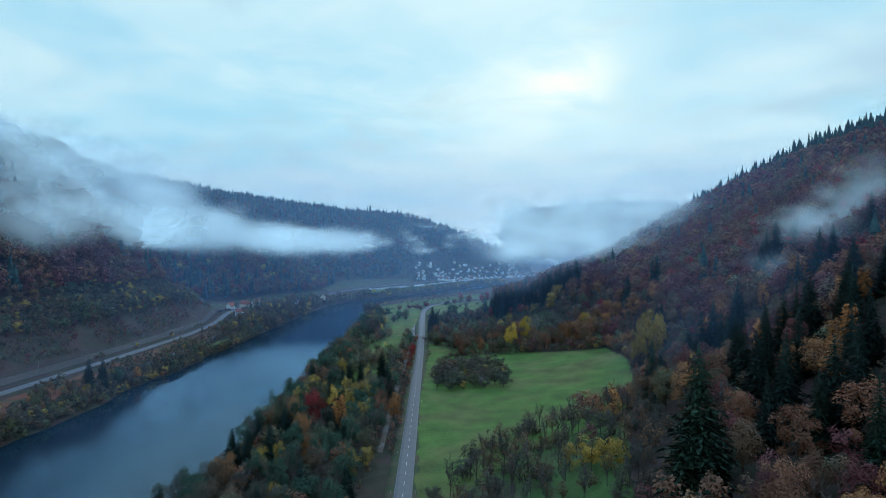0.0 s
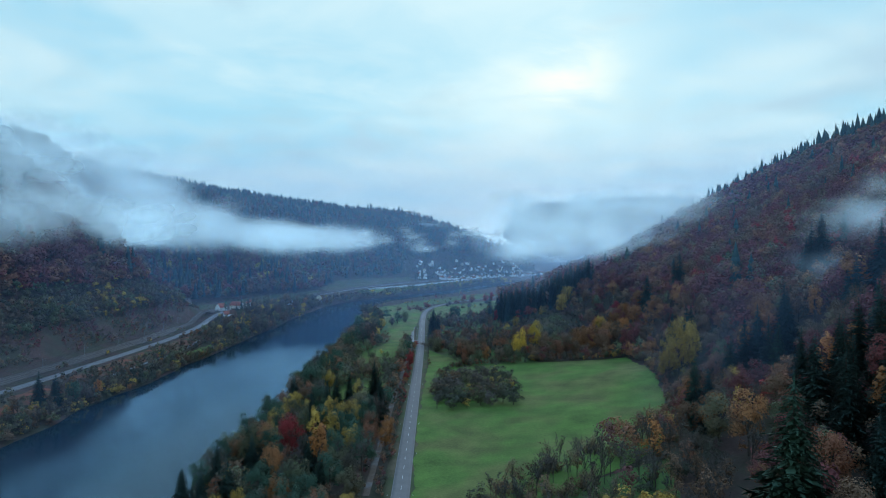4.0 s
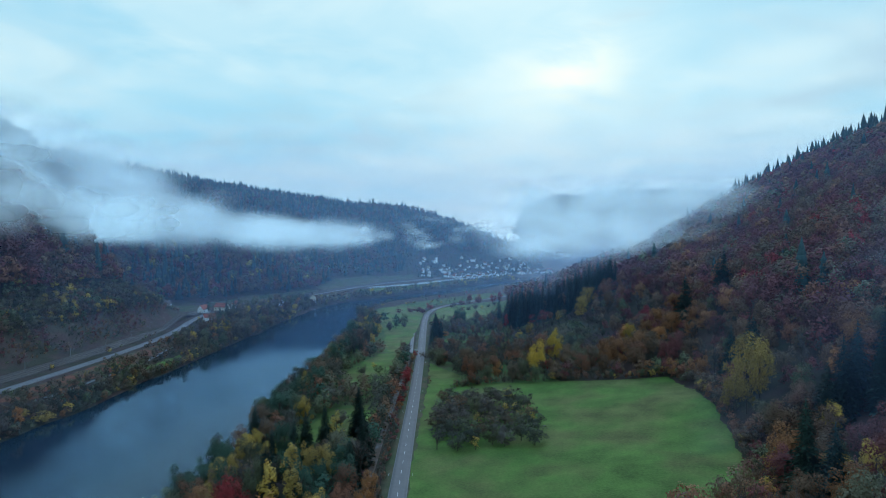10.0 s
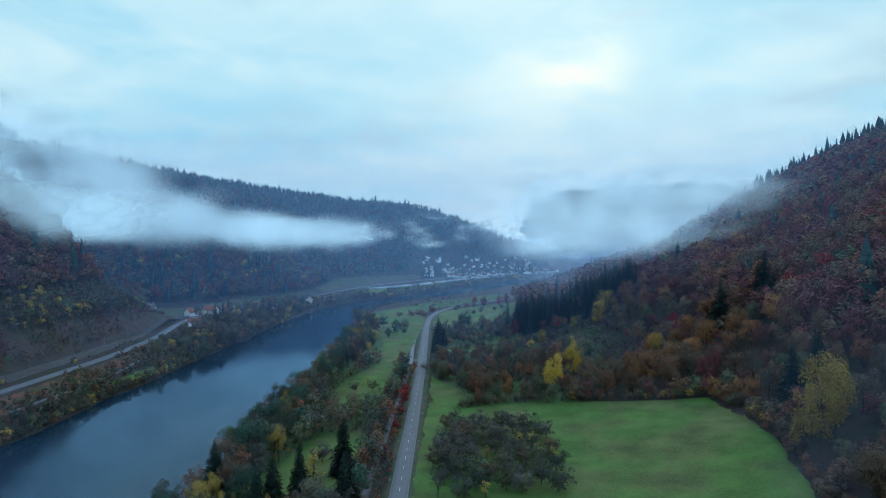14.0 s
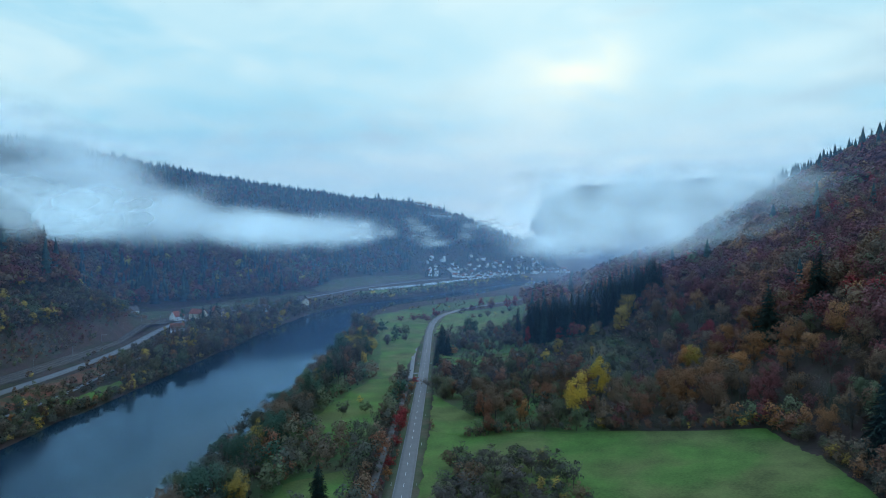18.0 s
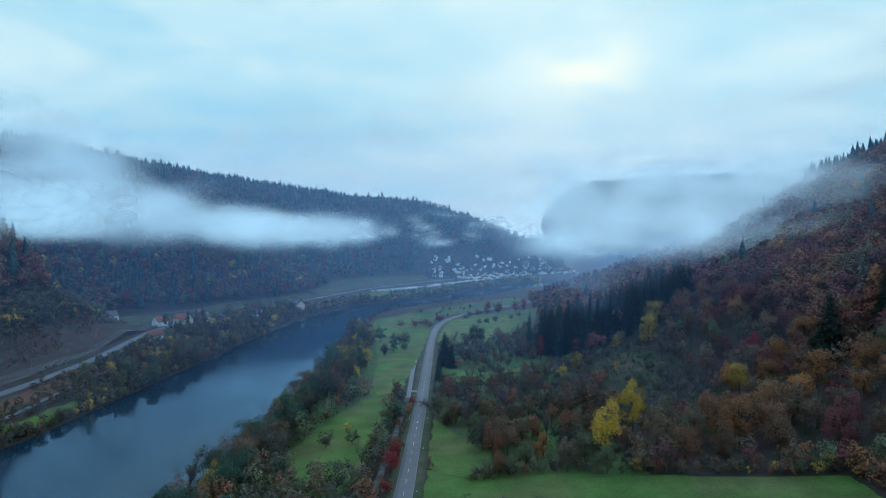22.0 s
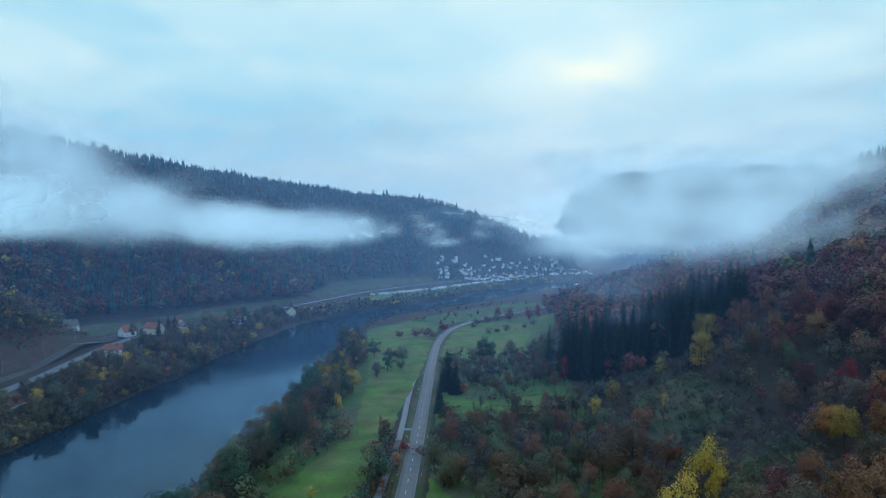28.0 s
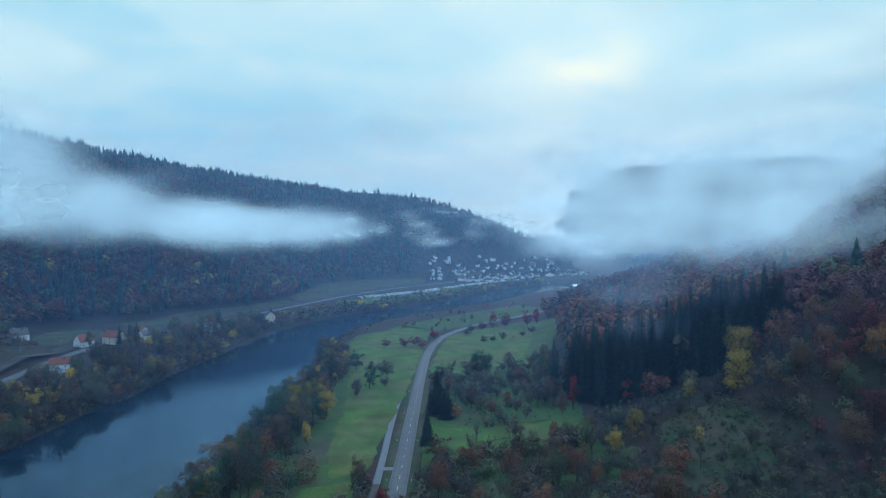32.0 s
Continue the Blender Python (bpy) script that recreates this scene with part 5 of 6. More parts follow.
def gable_mesh(w, l, z0, rise, over, thick, material):
    """Two sloping roof slabs that meet in a ridge along y."""
    bm = bmesh.new()
    hw = w / 2 + over
    drop = rise * over / (w / 2)
    for sgn in (-1, 1):
        top, eave = (0, z0 + rise), (sgn * hw, z0 - drop)
        ring = [(top[0], top[1]), (eave[0], eave[1]), (eave[0], eave[1] + thick), (top[0], top[1] + thick * 1.2)]
        a = [bm.verts.new((x, -l / 2 - over, z)) for x, z in ring]
        b = [bm.verts.new((x, l / 2 + over, z)) for x, z in ring]
        bm.faces.new(a), bm.faces.new(b[::-1])
        for i in range(4):
            bm.faces.new((a[i], b[i], b[(i + 1) % 4], a[(i + 1) % 4]))
    bmesh.ops.recalc_face_normals(bm, faces=bm.faces[:])
    return from_bm("roof", bm, material)


def wall_mesh(w, l, h, rise, material):
    """Four walls with gables."""
    bm = bmesh.new()
    ring = [(-w / 2, -1.5), (w / 2, -1.5), (w / 2, h), (0, h + rise), (-w / 2, h)]
    a = [bm.verts.new((x, -l / 2, z)) for x, z in ring]
    b = [bm.verts.new((x, l / 2, z)) for x, z in ring]
    bm.faces.new(a), bm.faces.new(b[::-1])
    for i in range(5):
        bm.faces.new((a[i], b[i], b[(i + 1) % 5], a[(i + 1) % 5]))
    bmesh.ops.recalc_face_normals(bm, faces=bm.faces[:])
    return from_bm("wall", bm, material)


WINDOW = box_mesh("window", (-0.55, 0.55, -0.06, 0.06, -0.65, 0.65), WHITE)
PANE = box_mesh("pane", (-0.42, 0.42, -0.09, 0.09, -0.52, 0.52), GLASS)
CHIMNEY = box_mesh("chimney", (-0.35, 0.35, -0.35, 0.35, -0.8, 1.1), TILE_DARK, 0.04)
DOOR = box_mesh("door", (-0.5, 0.5, -0.05, 0.05, 0, 2.05), WOOD)
HOUSE_KINDS = {}


def house_kind(w, l, h, rise, wall, roof):
    key = (w, l, h, rise, wall.name, roof.name)
    if key not in HOUSE_KINDS:
        HOUSE_KINDS[key] = (wall_mesh(w, l, h, rise, wall), gable_mesh(w, l, h, rise, 0.45, 0.22, roof))
    return HOUSE_KINDS[key]


def house(x, y, turn, w, l, h, rise, wall, roof, label, group="", panes=True, up=0.0):
    root = new("house")
    root.matrix_basis = pose(x, y, float(ground_z(x, y)) + up, 0, 0, turn)
    wall_me, roof_me = house_kind(w, l, h, rise, wall, roof)
    part("wall", wall_me, root)
    r = part("roof", roof_me, root)
    part("chimney", CHIMNEY, r, "", pose(w * 0.14, l * 0.2, h + rise * 0.85))
    floors = max(1, int(h / 2.7))
    for f in range(floors):
        z = 1.6 + 2.7 * f
        for sgn in (-1, 1):
            for yy in ((-l * 0.28, l * 0.28) if l < 13 else (-l * 0.34, 0.0, l * 0.34)):
                win = part("window", WINDOW, root, "", pose(sgn * w / 2, yy, z, 0, 0, 90))
                if panes:
                    part("pane", PANE, win)
            for xx in (-w * 0.24, w * 0.24):
                win = part("window", WINDOW, root, "", pose(xx, sgn * l / 2, z))
                if panes:
                    part("pane", PANE, win)
    win = part("window", WINDOW, root, "", pose(0, -l / 2, h + rise * 0.35))
    if panes:
        part("pane", PANE, win)
    part("door", DOOR, root, "", pose(0.0, -l / 2, 0.0))
    return tagged(root, label, "house", group)


RED_LABEL = "white plastered house with a steep red tiled roof"
house(-341, 985, -25, 10.3, 12.6, 5.0, 5.5, PLASTER, TILE_RED, RED_LABEL, "houses by the river")
house(-292, 880, -60, 9.8, 12.6, 6.0, 4.0, PLASTER, TILE_RED, RED_LABEL, "houses by the river")
house(-322, 1000, 70, 10.3, 18.4, 6.6, 5.1, PLASTER_WARM, TILE_RED, "long cream house with a red tiled roof", "houses by the river")
house(-311, 1030, 40, 11.5, 13.8, 7.4, 4.6, PLASTER_WARM, TILE_RED, "cream house with a weathered red roof", "houses by the river")
house(-300, 1012, -20, 9.2, 11.5, 6.6, 4.0, PLASTER, TILE_DARK, "white house with a dull brown roof", "houses by the river")
house(-384, 962, -30, 9.8, 13.8, 4.3, 5.3, PLASTER, TILE_DARK, "low white house with a steep dark roof", "houses by the river")
house(-396, 970, 60, 8.6, 10.3, 4.3, 4.4, PLASTER, TILE_DARK, "small white house with a dark roof", "houses by the river")
house(-268, 1085, 60, 10.3, 16.1, 6.0, 2.9, PLASTER, TILE_DARK, "white house with a flat-pitched grey roof", "houses by the river")
house(-236, 1172, 30, 10.3, 12.6, 7.8, 4.6, PLASTER_WARM, TILE_DARK, "cream house with a weathered roof among trees", "houses by the river")
house(-286, 868, 20, 4.6, 6.9, 3.1, 1.3, PLASTER, BLUE, "small white outbuilding with a blue roof", "houses by the river")
house(-300, 896, 30, 6.9, 13.8, 3.4, 1.5, WOOD, TILE_RED, "low wooden barn with a red roof", "houses by the river")

# the village: houses in rows up the slope at the river bend
VILLAGE = np.random.default_rng(33)
built = []
for _ in range(900):
    if len(built) >= 112:
        break
    x, y = VILLAGE.uniform(-110, 330), VILLAGE.uniform(1880, 2400)
    u = float(left_u(x, y))
    if u < -95 or u > 115 or float(water_edge(x, y)[0]) < 40 or float(ground_z(x, y)) > 62:
        continue
    if VILLAGE.uniform() > (0.95 if -60 < u < 75 else 0.5):
        continue
    if any((x - a) ** 2 + (y - b) ** 2 < 16**2 for a, b in built):
        continue
    built.append((x, y))
    big_one = VILLAGE.uniform() < 0.12
    dims = [(7.5, 9, 4.6, 3.4), (7, 10, 4.2, 3.4), (8, 10, 5.2, 3.6)][VILLAGE.integers(3)] if not big_one else (10, 16, 7.0, 4.0)
    warm, red = VILLAGE.uniform() < 0.14, VILLAGE.uniform() < 0.22
    house(x, y, VILLAGE.choice([-40, -15, 20, 50, 75]) + VILLAGE.uniform(-8, 8), *dims, PLASTER_WARM if warm else PLASTER, TILE_RED if red else TILE_DARK,
          ("cream" if warm else "white") + " village house with a " + ("red" if red else "grey") + " roof", "village houses", panes=False)

# church on its rise
church = new("church")
church.matrix_basis = pose(-62, 2060, float(ground_z(-62, 2060)), 0, 0, 25)
part("nave", wall_mesh(11, 22, 8, 5, PLASTER), church)
part("roof", gable_mesh(11, 22, 8, 5, 0.5, 0.25, TILE_DARK), church)
part("tower", box_mesh("tower", (-2.8, 2.8, -17, -11.4, -1, 17), PLASTER, 0.08), church)
bm = bmesh.new()
bmesh.ops.create_cone(bm, cap_ends=True, segments=4, radius1=4.2, radius2=0.1, depth=9, matrix=Matrix.Translation((0, -14.2, 21.4)) @ Matrix.Rotation(radians(45), 4, "Z"))
part("spire", from_bm("spire", bm, TILE_DARK), church, "slate-grey pointed spire")
tagged(church, "white village church with a pointed tower", "church")

# ---- camping ground: caravans and awnings on the far meadow ----


def caravan_meshes():
    bm = bmesh.new()
    box(bm, -1.15, 1.15, -2.9, 2.9, 0.5, 2.7)
    bmesh.ops.bevel(bm, geom=bm.edges[:], offset=0.25, segments=2, affect="EDGES")
    body = from_bm("body", bm, WHITE)
    bm = bmesh.new()
    box(bm, -1.18, 1.18, -1.9, 1.9, 1.5, 2.1)
    band = from_bm("window", bm, GLASS)
    bm = bmesh.new()
    bmesh.ops.create_cone(bm, cap_ends=True, segments=10, radius1=0.33, radius2=0.33, depth=2.2, matrix=Matrix.Translation((0, 0, 0.33)) @ Matrix.Rotation(radians(90), 4, "Y"))
    wheel = from_bm("wheel", bm, DARK)
    bm = bmesh.new()
    vs = [bm.verts.new(p) for p in ((1.2, -2.2, 0), (3.8, -2.2, 0), (3.8, 2.2, 0), (1.2, 2.2, 0), (1.2, -2.2, 2.6), (3.8, -2.2, 2.0), (3.8, 2.2, 2.0), (1.2, 2.2, 2.6))]
    for f in ((4, 5, 6, 7), (0, 1, 5, 4), (1, 2, 6, 5), (2, 3, 7, 6), (3, 0, 4, 7)):
        bm.faces.new([vs[i] for i in f])
    return body, band, wheel, from_bm("awning", bm, CANVAS)


BODY, BAND, WHEEL, AWNING = caravan_meshes()
CAMP = [(-176, 1450), (-128, 1512), (-80, 1590), (-30, 1690), (10, 1775), (60, 1850), (120, 1915)]
camp_run = np.concatenate([[0], np.cumsum([math.hypot(b[0] - a[0], b[1] - a[1]) for a, b in zip(CAMP, CAMP[1:])])])
first = None
for k, s in enumerate(np.arange(0, camp_run[-1], 7.0)):
    for row in (0, 12):
        if VILLAGE.uniform() < 0.35:
            continue
        x = float(np.interp(s, camp_run, [p[0] for p in CAMP])) - row * 0.82 + VILLAGE.uniform(-2, 2)
        y = float(np.interp(s, camp_run, [p[1] for p in CAMP])) + row * 0.57 + VILLAGE.uniform(-2, 2)
        m = pose(x, y, float(ground_z(x, y)) + 0.22, 0, 0, VILLAGE.choice([-35, 55]) + VILLAGE.uniform(-9, 9))
        if first is None:
            first = new("caravan")
            first.matrix_basis = m
            b = part("body", BODY, first)
            part("window", BAND, b)
            part("wheel", WHEEL, first)
            part("awning", AWNING, first, "grey cloth awning")
            tagged(first, "white caravan with a cloth awning on the riverside meadow", "caravan", "camping ground")
        else:
            copy_thing(first, m)

# ---- along the road ----
DASH = box_mesh("lane_marking", (-0.075, 0.075, -2.0, 2.0, 0.0, 0.012), LINE)
cx, cy, nx, ny, s = road_line
for d in np.arange(8.0, s[-1] - 6, 12.0):
    x, y = float(np.interp(d, s, cx)), float(np.interp(d, s, cy))
    if y < 90 or y > 1180:
        continue
    a = math.degrees(math.atan2(float(np.interp(d, s, ny)), float(np.interp(d, s, nx))))
    part("lane_marking", DASH, road, "", pose(x, y, float(ground_z(x, y)) + 0.306, 0, 0, a))
for off in (-3.42, 3.42):
    pick = cy > 60
    px, py, pz = (cx + nx * off)[pick], (cy + ny * off)[pick], ground_z(cx[pick], cy[pick]) + 0.307
    ax, ay = nx[pick] * 0.075, ny[pick] * 0.075
    n = len(px)
    v = np.concatenate([np.stack([px - ax, py - ay, pz], 1), np.stack([px + ax, py + ay, pz], 1)])
    f = np.stack([np.arange(n - 1) + n, np.arange(n - 1) + n + 1, np.arange(n - 1) + 1, np.arange(n - 1)], 1)
    part("edge_line", link_mesh("edge_line", v, f, [WORN_LINE]), road, "thin worn edge line")


def post_meshes():
    bm = bmesh.new()
    vs = [bm.verts.new(p) for p in ((-0.06, -0.06, -0.2), (0.06, -0.06, -0.2), (0.0, 0.09, -0.2), (-0.06, -0.06, 1.0), (0.06, -0.06, 1.0), (0.0, 0.09, 1.05))]
    for f in ((0, 1, 4, 3), (1, 2, 5, 4), (2, 0, 3, 5), (3, 4, 5)):
        bm.faces.new([vs[i] for i in f])
    body = from_bm("post", bm, WHITE)
    return body, box_mesh("band", (-0.07, 0.07, -0.07, 0.05, 0.72, 0.92), DARK)


POST, BAND_DARK = post_meshes()
first_post = None
for d in np.arange(20.0, s[-1], 50.0):
    for off in (-5.0, 5.0):
        x = float(np.interp(d, s, cx + nx * off))
        y = float(np.interp(d, s, cy + ny * off))
        m = pose(x, y, float(ground_z(x, y)) + 0.16)
        if first_post is None:
            first_post = new("delineator_post")
            first_post.matrix_basis = m
            part("post", POST, first_post)
            part("band", BAND_DARK, first_post, "black band")
            tagged(first_post, "white plastic roadside marker post with a black band", "marker post", "roadside posts")
        else:
            copy_thing(first_post, m)

# overhead line masts along the railway
first_mast = None
cx, cy, nx, ny, s = rail_line
for d in np.arange(460.0, 1500.0, 55.0):
    x, y = float(np.interp(d, s, cx - nx * 5.6)), float(np.interp(d, s, cy - ny * 5.6))
    a = math.degrees(math.atan2(float(np.interp(d, s, ny)), float(np.interp(d, s, nx))))
    m = pose(x, y, float(ground_z(x, y)), 0, 0, a)
    if first_mast is None:
        first_mast = new("catenary_mast")
        first_mast.matrix_basis = m
        v, f = rod((0, 0, -0.5), (0, 0, 8.0), 0.16, 0.11, 6)
        part("pole", link_mesh("pole", v, f, [MAST]), first_mast)
        v, f = joined([rod((0, 0, 6.9), (4.0, 0, 7.2), 0.05, 0.04, 4), rod((0, 0, 5.9), (3.4, 0, 6.2), 0.04, 0.04, 4), rod((0, 0, 7.9), (4.0, 0, 7.2), 0.03, 0.03, 4)])
        part("bracket", link_mesh("bracket", v, f, [MAST]), first_mast)
        tagged(first_mast, "grey steel overhead line mast beside the railway", "mast", "overhead line")
    else:
        copy_thing(first_mast, m)

# ---- mist: banks of cloud that hang along the slopes, each a few torn sheets deep, and tinted haze sheets ----


def haze_sheet(root, material, a, b, z0, top_a, top_b):
    """A softly bowed upright sheet of tinted haze from a to b, with its own height at either end."""
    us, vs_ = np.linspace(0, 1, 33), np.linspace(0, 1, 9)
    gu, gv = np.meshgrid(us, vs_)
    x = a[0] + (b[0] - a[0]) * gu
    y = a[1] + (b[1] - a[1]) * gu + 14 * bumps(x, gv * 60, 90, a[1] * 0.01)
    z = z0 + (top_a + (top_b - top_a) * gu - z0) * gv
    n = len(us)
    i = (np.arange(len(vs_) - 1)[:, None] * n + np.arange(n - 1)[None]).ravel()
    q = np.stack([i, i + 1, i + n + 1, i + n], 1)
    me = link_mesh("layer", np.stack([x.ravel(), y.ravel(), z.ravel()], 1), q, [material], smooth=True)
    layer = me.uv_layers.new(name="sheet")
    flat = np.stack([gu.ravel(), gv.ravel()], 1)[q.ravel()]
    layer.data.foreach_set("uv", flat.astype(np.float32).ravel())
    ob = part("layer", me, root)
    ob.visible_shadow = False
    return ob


MIST_BRIGHT = (0.78, 0.90, 0.89)
MIST_WHITE = (0.58, 0.69, 0.70)
MIST_BLUE = (0.34, 0.44, 0.58)
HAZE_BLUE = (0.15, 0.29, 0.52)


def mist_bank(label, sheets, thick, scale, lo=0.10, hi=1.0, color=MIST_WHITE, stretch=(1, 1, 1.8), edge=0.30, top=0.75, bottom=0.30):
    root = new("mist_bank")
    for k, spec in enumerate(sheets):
        m = haze_material("mist", thick, scale, stretch, lo, hi, color, edge, top, bottom, k * 3.1 + len(label))
        haze_sheet(root, m, *spec)
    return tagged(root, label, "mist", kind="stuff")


def puff_material(name, thick, color, torn):
    """A soft ball of droplets: white scatter that thins out from its middle and is torn by slow noise."""
    m = bpy.data.materials.new(name)
    m.use_nodes = True
    nodes, links = m.node_tree.nodes, m.node_tree.links
    nodes.clear()
    uv = nodes.new("ShaderNodeUVMap")
    uv.uv_map = "sheet"
    reach = nodes.new("ShaderNodeVectorMath")
    reach.operation = "LENGTH"
    links.new(uv.outputs[0], reach.inputs[0])
    place = nodes.new("ShaderNodeNewGeometry")
    n = nodes.new("ShaderNodeTexNoise")
    n.inputs["Scale"].default_value, n.inputs["Detail"].default_value, n.inputs["Distortion"].default_value = 0.020, 3, 0.3
    links.new(place.outputs["Position"], n.inputs["Vector"])
    warp = nodes.new("ShaderNodeMath")
    warp.operation = "MULTIPLY_ADD"
    links.new(n.outputs[0], warp.inputs[0])
    warp.inputs[1].default_value = torn
    links.new(reach.outputs["Value"], warp.inputs[2])
    fade = nodes.new("ShaderNodeMapRange")
    fade.interpolation_type = "SMOOTHERSTEP"
    fade.inputs[1].default_value, fade.inputs[2].default_value = 1.0 + 0.35 * torn, 0.35 * torn
    fade.inputs[3].default_value, fade.inputs[4].default_value = 0.0, thick
    links.new(warp.outputs[0], fade.inputs[0])
    rim = nodes.new("ShaderNodeMapRange")
    rim.inputs[1].default_value, rim.inputs[2].default_value = 1.0, 0.7
    links.new(reach.outputs["Value"], rim.inputs[0])
    alpha = nodes.new("ShaderNodeMath")
    alpha.operation = "MULTIPLY"
    links.new(fade.outputs[0], alpha.inputs[0])
    links.new(rim.outputs[0], alpha.inputs[1])
    clear, both, mix = nodes.new("ShaderNodeBsdfTransparent"), nodes.new("ShaderNodeAddShader"), nodes.new("ShaderNodeMixShader")
    for k, (kind, way) in enumerate((("ShaderNodeBsdfDiffuse", 1.0), ("ShaderNodeBsdfTranslucent", -1.0))):
        bsdf = nodes.new(kind)
        bsdf.inputs[0].default_value = (*color, 1)
        upward = nodes.new("ShaderNodeCombineXYZ")
        upward.inputs[2].default_value = way
        links.new(upward.outputs[0], bsdf.inputs["Normal"])
        links.new(bsdf.outputs[0], both.inputs[k])
    links.new(alpha.outputs[0], mix.inputs[0])
    links.new(clear.outputs[0], mix.inputs[1])
    links.new(both.outputs[0], mix.inputs[2])
    links.new(mix.outputs[0], nodes.new("ShaderNodeOutputMaterial").inputs[0])
    return m


def puff_cloud(label, spread, count, wide, high, thick, color, seed, torn=1.0):
    """A cloud of soft puffs. spread(gen, n) gives their middles; those inside the hill are left out."""
    gen = np.random.default_rng(seed)
    x, y, z = spread(gen, count)
    keep = z > ground_z(x, y) + 4
    x, y, z = x[keep], y[keep], z[keep]
    n = len(x)
    w, h = gen.uniform(*wide, n), gen.uniform(*high, n)
    aim_x, aim_y = x, y - 250.0
    size = np.hypot(aim_x, aim_y)
    rx, ry = aim_y / size, -aim_x / size
    lean = gen.uniform(-0.25, 0.25, n)
    corners = []
    for a, b in ((-1, -1), (1, -1), (1, 1), (-1, 1)):
        side, up = a * w * np.cos(lean) - b * h * np.sin(lean), a * w * np.sin(lean) + b * h * np.cos(lean)
        corners.append(np.stack([x + rx * side, y + ry * side, z + up], 1))
    v = np.stack(corners, 1).reshape(-1, 3)
    me = link_mesh("mist_bank", v, np.arange(4 * n).reshape(-1, 4), [puff_material("mist", thick, color, torn)])
    layer = me.uv_layers.new(name="sheet")
    layer.data.foreach_set("uv", np.tile([-1, -1, 1, -1, 1, 1, -1, 1], n).astype(np.float32))
    ob = tagged(new("mist_bank", me), label, "mist", kind="stuff")
    ob.visible_shadow = False
    return ob


scene.cycles.transparent_max_bounces = 64


def hillside_bank(gen, n):
    x = -170 - 980 * gen.uniform(0, 1, n) ** 0.72
    y = 1330 + 0.30 * (x + 60) + gen.uniform(-130, 110, n)
    top = np.interp(x, [-900, -640, -550, -480, -420, -350, -200], [345, 310, 250, 190, 155, 134, 116])
    z = 112 + (top - 112) * gen.uniform(0, 1, n)
    clinging = ground_z(x, y) + 6 + 44 * gen.uniform(0, 1, n) ** 1.5
    return x, y, np.where(x < -500, np.maximum(z, clinging), z)


def hillside_tail(gen, n):
    x = gen.uniform(-190, 60, n)
    return x, 1390 + 0.3 * x + gen.uniform(-60, 60, n), gen.uniform(100, 132, n) + 12 * np.sin(x / 26)


def spur_bank(gen, n):
    y = gen.uniform(420, 1080, n)
    x = -415 - 330 * gen.uniform(0, 1, n)
    return x, y, np.maximum(ground_z(x, y) + 8, 116) + 42 * gen.uniform(0, 1, n) ** 1.4


def slope_bank(gen, n):
    y = gen.uniform(0, 1, n) ** 0.7 * 560 + 760
    u = gen.uniform(70, 400, n)
    x = np.interp(y, [600, 900, 1080, 1200, 1400], [-4, 2, 20, 62, 110]) + u
    top = np.interp(y, [760, 900, 1050, 1350], [138, 165, 185, 190])
    return x, y, 94 + (top - 94) * gen.uniform(0, 1, n)


def low_slope(gen, n):
    y = gen.uniform(800, 1080, n)
    x = gen.uniform(100, 320, n)
    return x, y, ground_z(x, y) + gen.uniform(20, 48, n)


def slope_wisp(gen, n):
    y = gen.uniform(425, 505, n)
    x = y * gen.uniform(0.50, 0.70, n)
    return x, y, ground_z(x, y) + gen.uniform(6, 36, n)


def narrow_bank(gen, n):
    y = gen.uniform(1350, 2000, n)
    return 10 + (y - 1350) * 0.25 + 760 * gen.uniform(0, 1, n) ** 0.55, y, gen.uniform(85, 200, n)


def ridge_wisp(gen, n):
    x = gen.uniform(560, 820, n)
    return x, x * 1.32 + gen.uniform(-60, 60, n), gen.uniform(280, 325, n)


def far_bank(gen, n):
    y = gen.uniform(2350, 3100, n)
    return gen.uniform(-100, 1500, n), y, gen.uniform(60, 190, n)


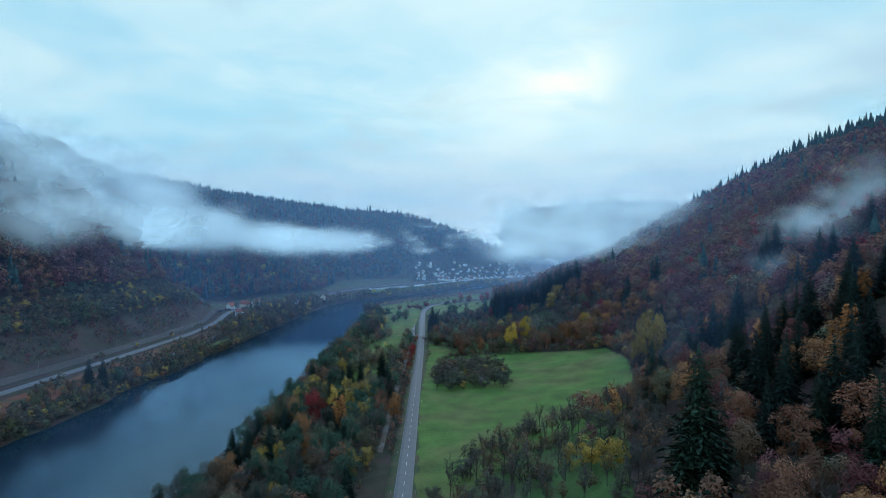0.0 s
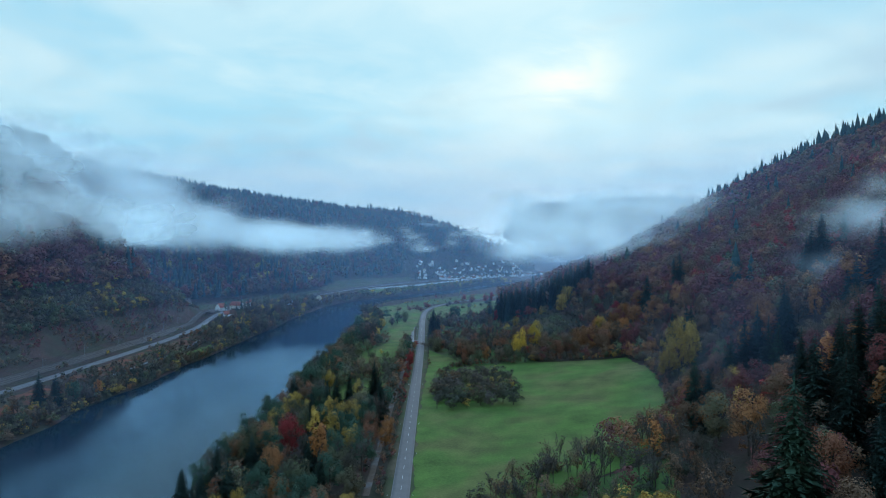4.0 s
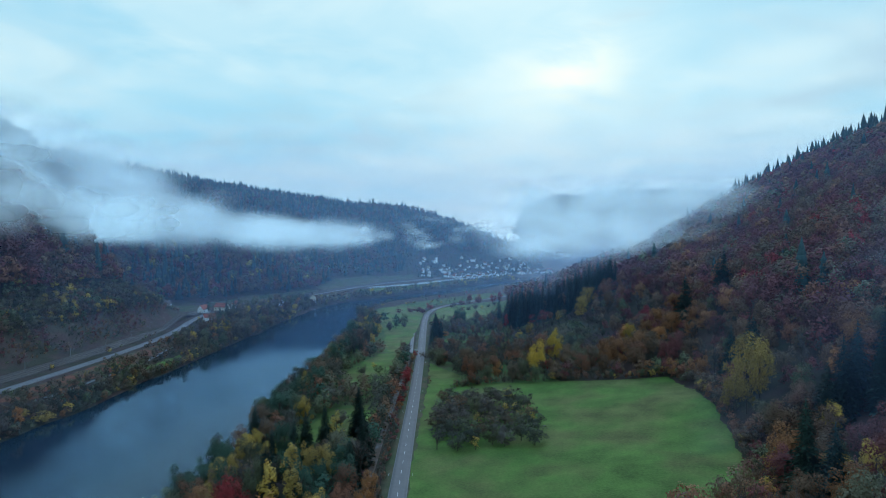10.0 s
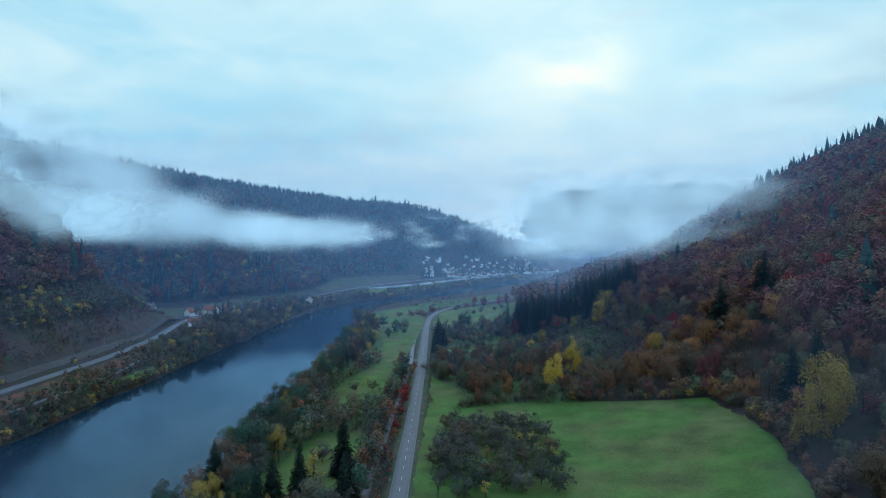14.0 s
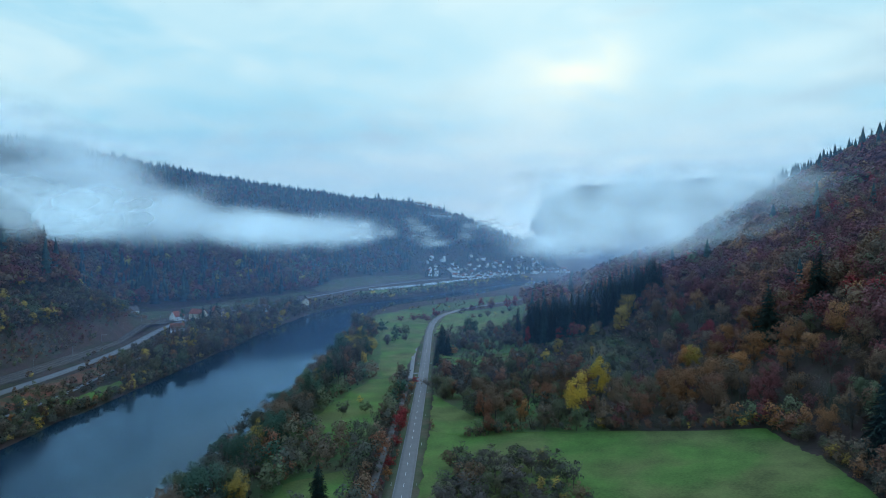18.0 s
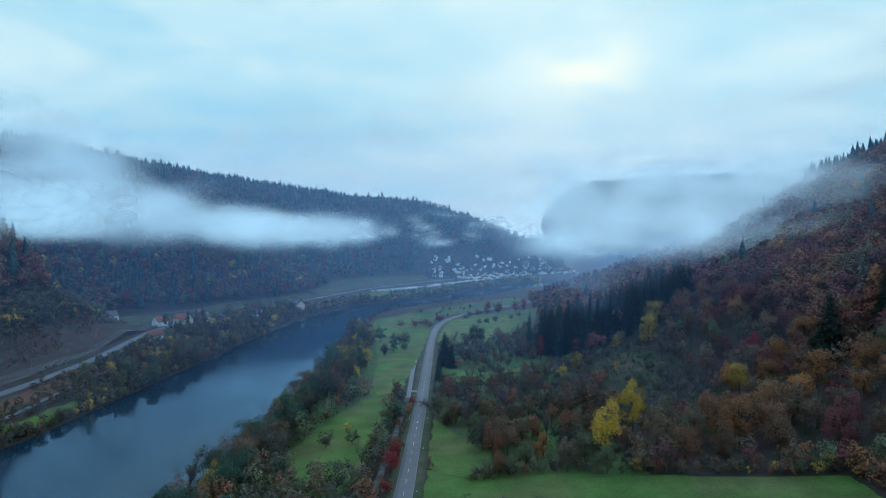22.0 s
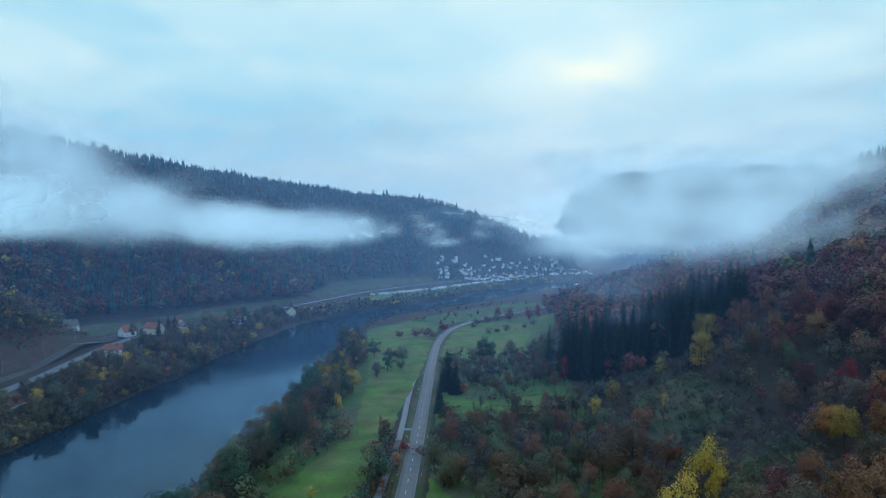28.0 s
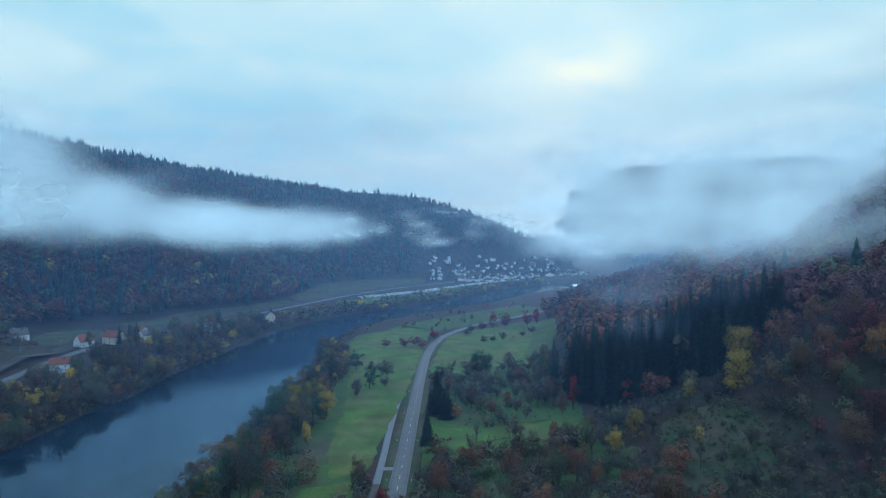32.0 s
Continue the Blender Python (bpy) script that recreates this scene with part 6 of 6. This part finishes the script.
puff_cloud("white cloud bank lying along the wooded hillside", hillside_bank, 620, (55, 120), (22, 46), 0.19, MIST_WHITE, 51, 0.75)
puff_cloud("small torn wisps of mist below the hill", hillside_tail, 26, (24, 46), (10, 18), 0.26, MIST_WHITE, 52)
puff_cloud("white cloud hiding the top of the steep spur", spur_bank, 440, (45, 90), (22, 40), 0.30, MIST_WHITE, 53, 0.7)
puff_cloud("torn mist rising along the wooded slope", slope_bank, 380, (36, 78), (18, 38), 0.19, MIST_WHITE, 54, 0.9)
puff_cloud("wisp of mist caught on the slope", slope_wisp, 60, (20, 36), (10, 20), 0.15, MIST_WHITE, 55, 1.2)
puff_cloud("white cloud hanging in the narrow of the valley", narrow_bank, 170, (90, 180), (28, 52), 0.15, MIST_BRIGHT, 56, 0.7)
puff_cloud("thin mist drifting over the lower slope", low_slope, 45, (40, 80), (14, 24), 0.06, MIST_BLUE, 59)
puff_cloud("mist over the hilltop", ridge_wisp, 24, (40, 80), (14, 24), 0.22, MIST_WHITE, 57)
puff_cloud("white mist between the distant hills", far_bank, 70, (110, 240), (26, 60), 0.18, MIST_BRIGHT, 58)
# the blue of distant air, put into faint tinted sheets across the valley
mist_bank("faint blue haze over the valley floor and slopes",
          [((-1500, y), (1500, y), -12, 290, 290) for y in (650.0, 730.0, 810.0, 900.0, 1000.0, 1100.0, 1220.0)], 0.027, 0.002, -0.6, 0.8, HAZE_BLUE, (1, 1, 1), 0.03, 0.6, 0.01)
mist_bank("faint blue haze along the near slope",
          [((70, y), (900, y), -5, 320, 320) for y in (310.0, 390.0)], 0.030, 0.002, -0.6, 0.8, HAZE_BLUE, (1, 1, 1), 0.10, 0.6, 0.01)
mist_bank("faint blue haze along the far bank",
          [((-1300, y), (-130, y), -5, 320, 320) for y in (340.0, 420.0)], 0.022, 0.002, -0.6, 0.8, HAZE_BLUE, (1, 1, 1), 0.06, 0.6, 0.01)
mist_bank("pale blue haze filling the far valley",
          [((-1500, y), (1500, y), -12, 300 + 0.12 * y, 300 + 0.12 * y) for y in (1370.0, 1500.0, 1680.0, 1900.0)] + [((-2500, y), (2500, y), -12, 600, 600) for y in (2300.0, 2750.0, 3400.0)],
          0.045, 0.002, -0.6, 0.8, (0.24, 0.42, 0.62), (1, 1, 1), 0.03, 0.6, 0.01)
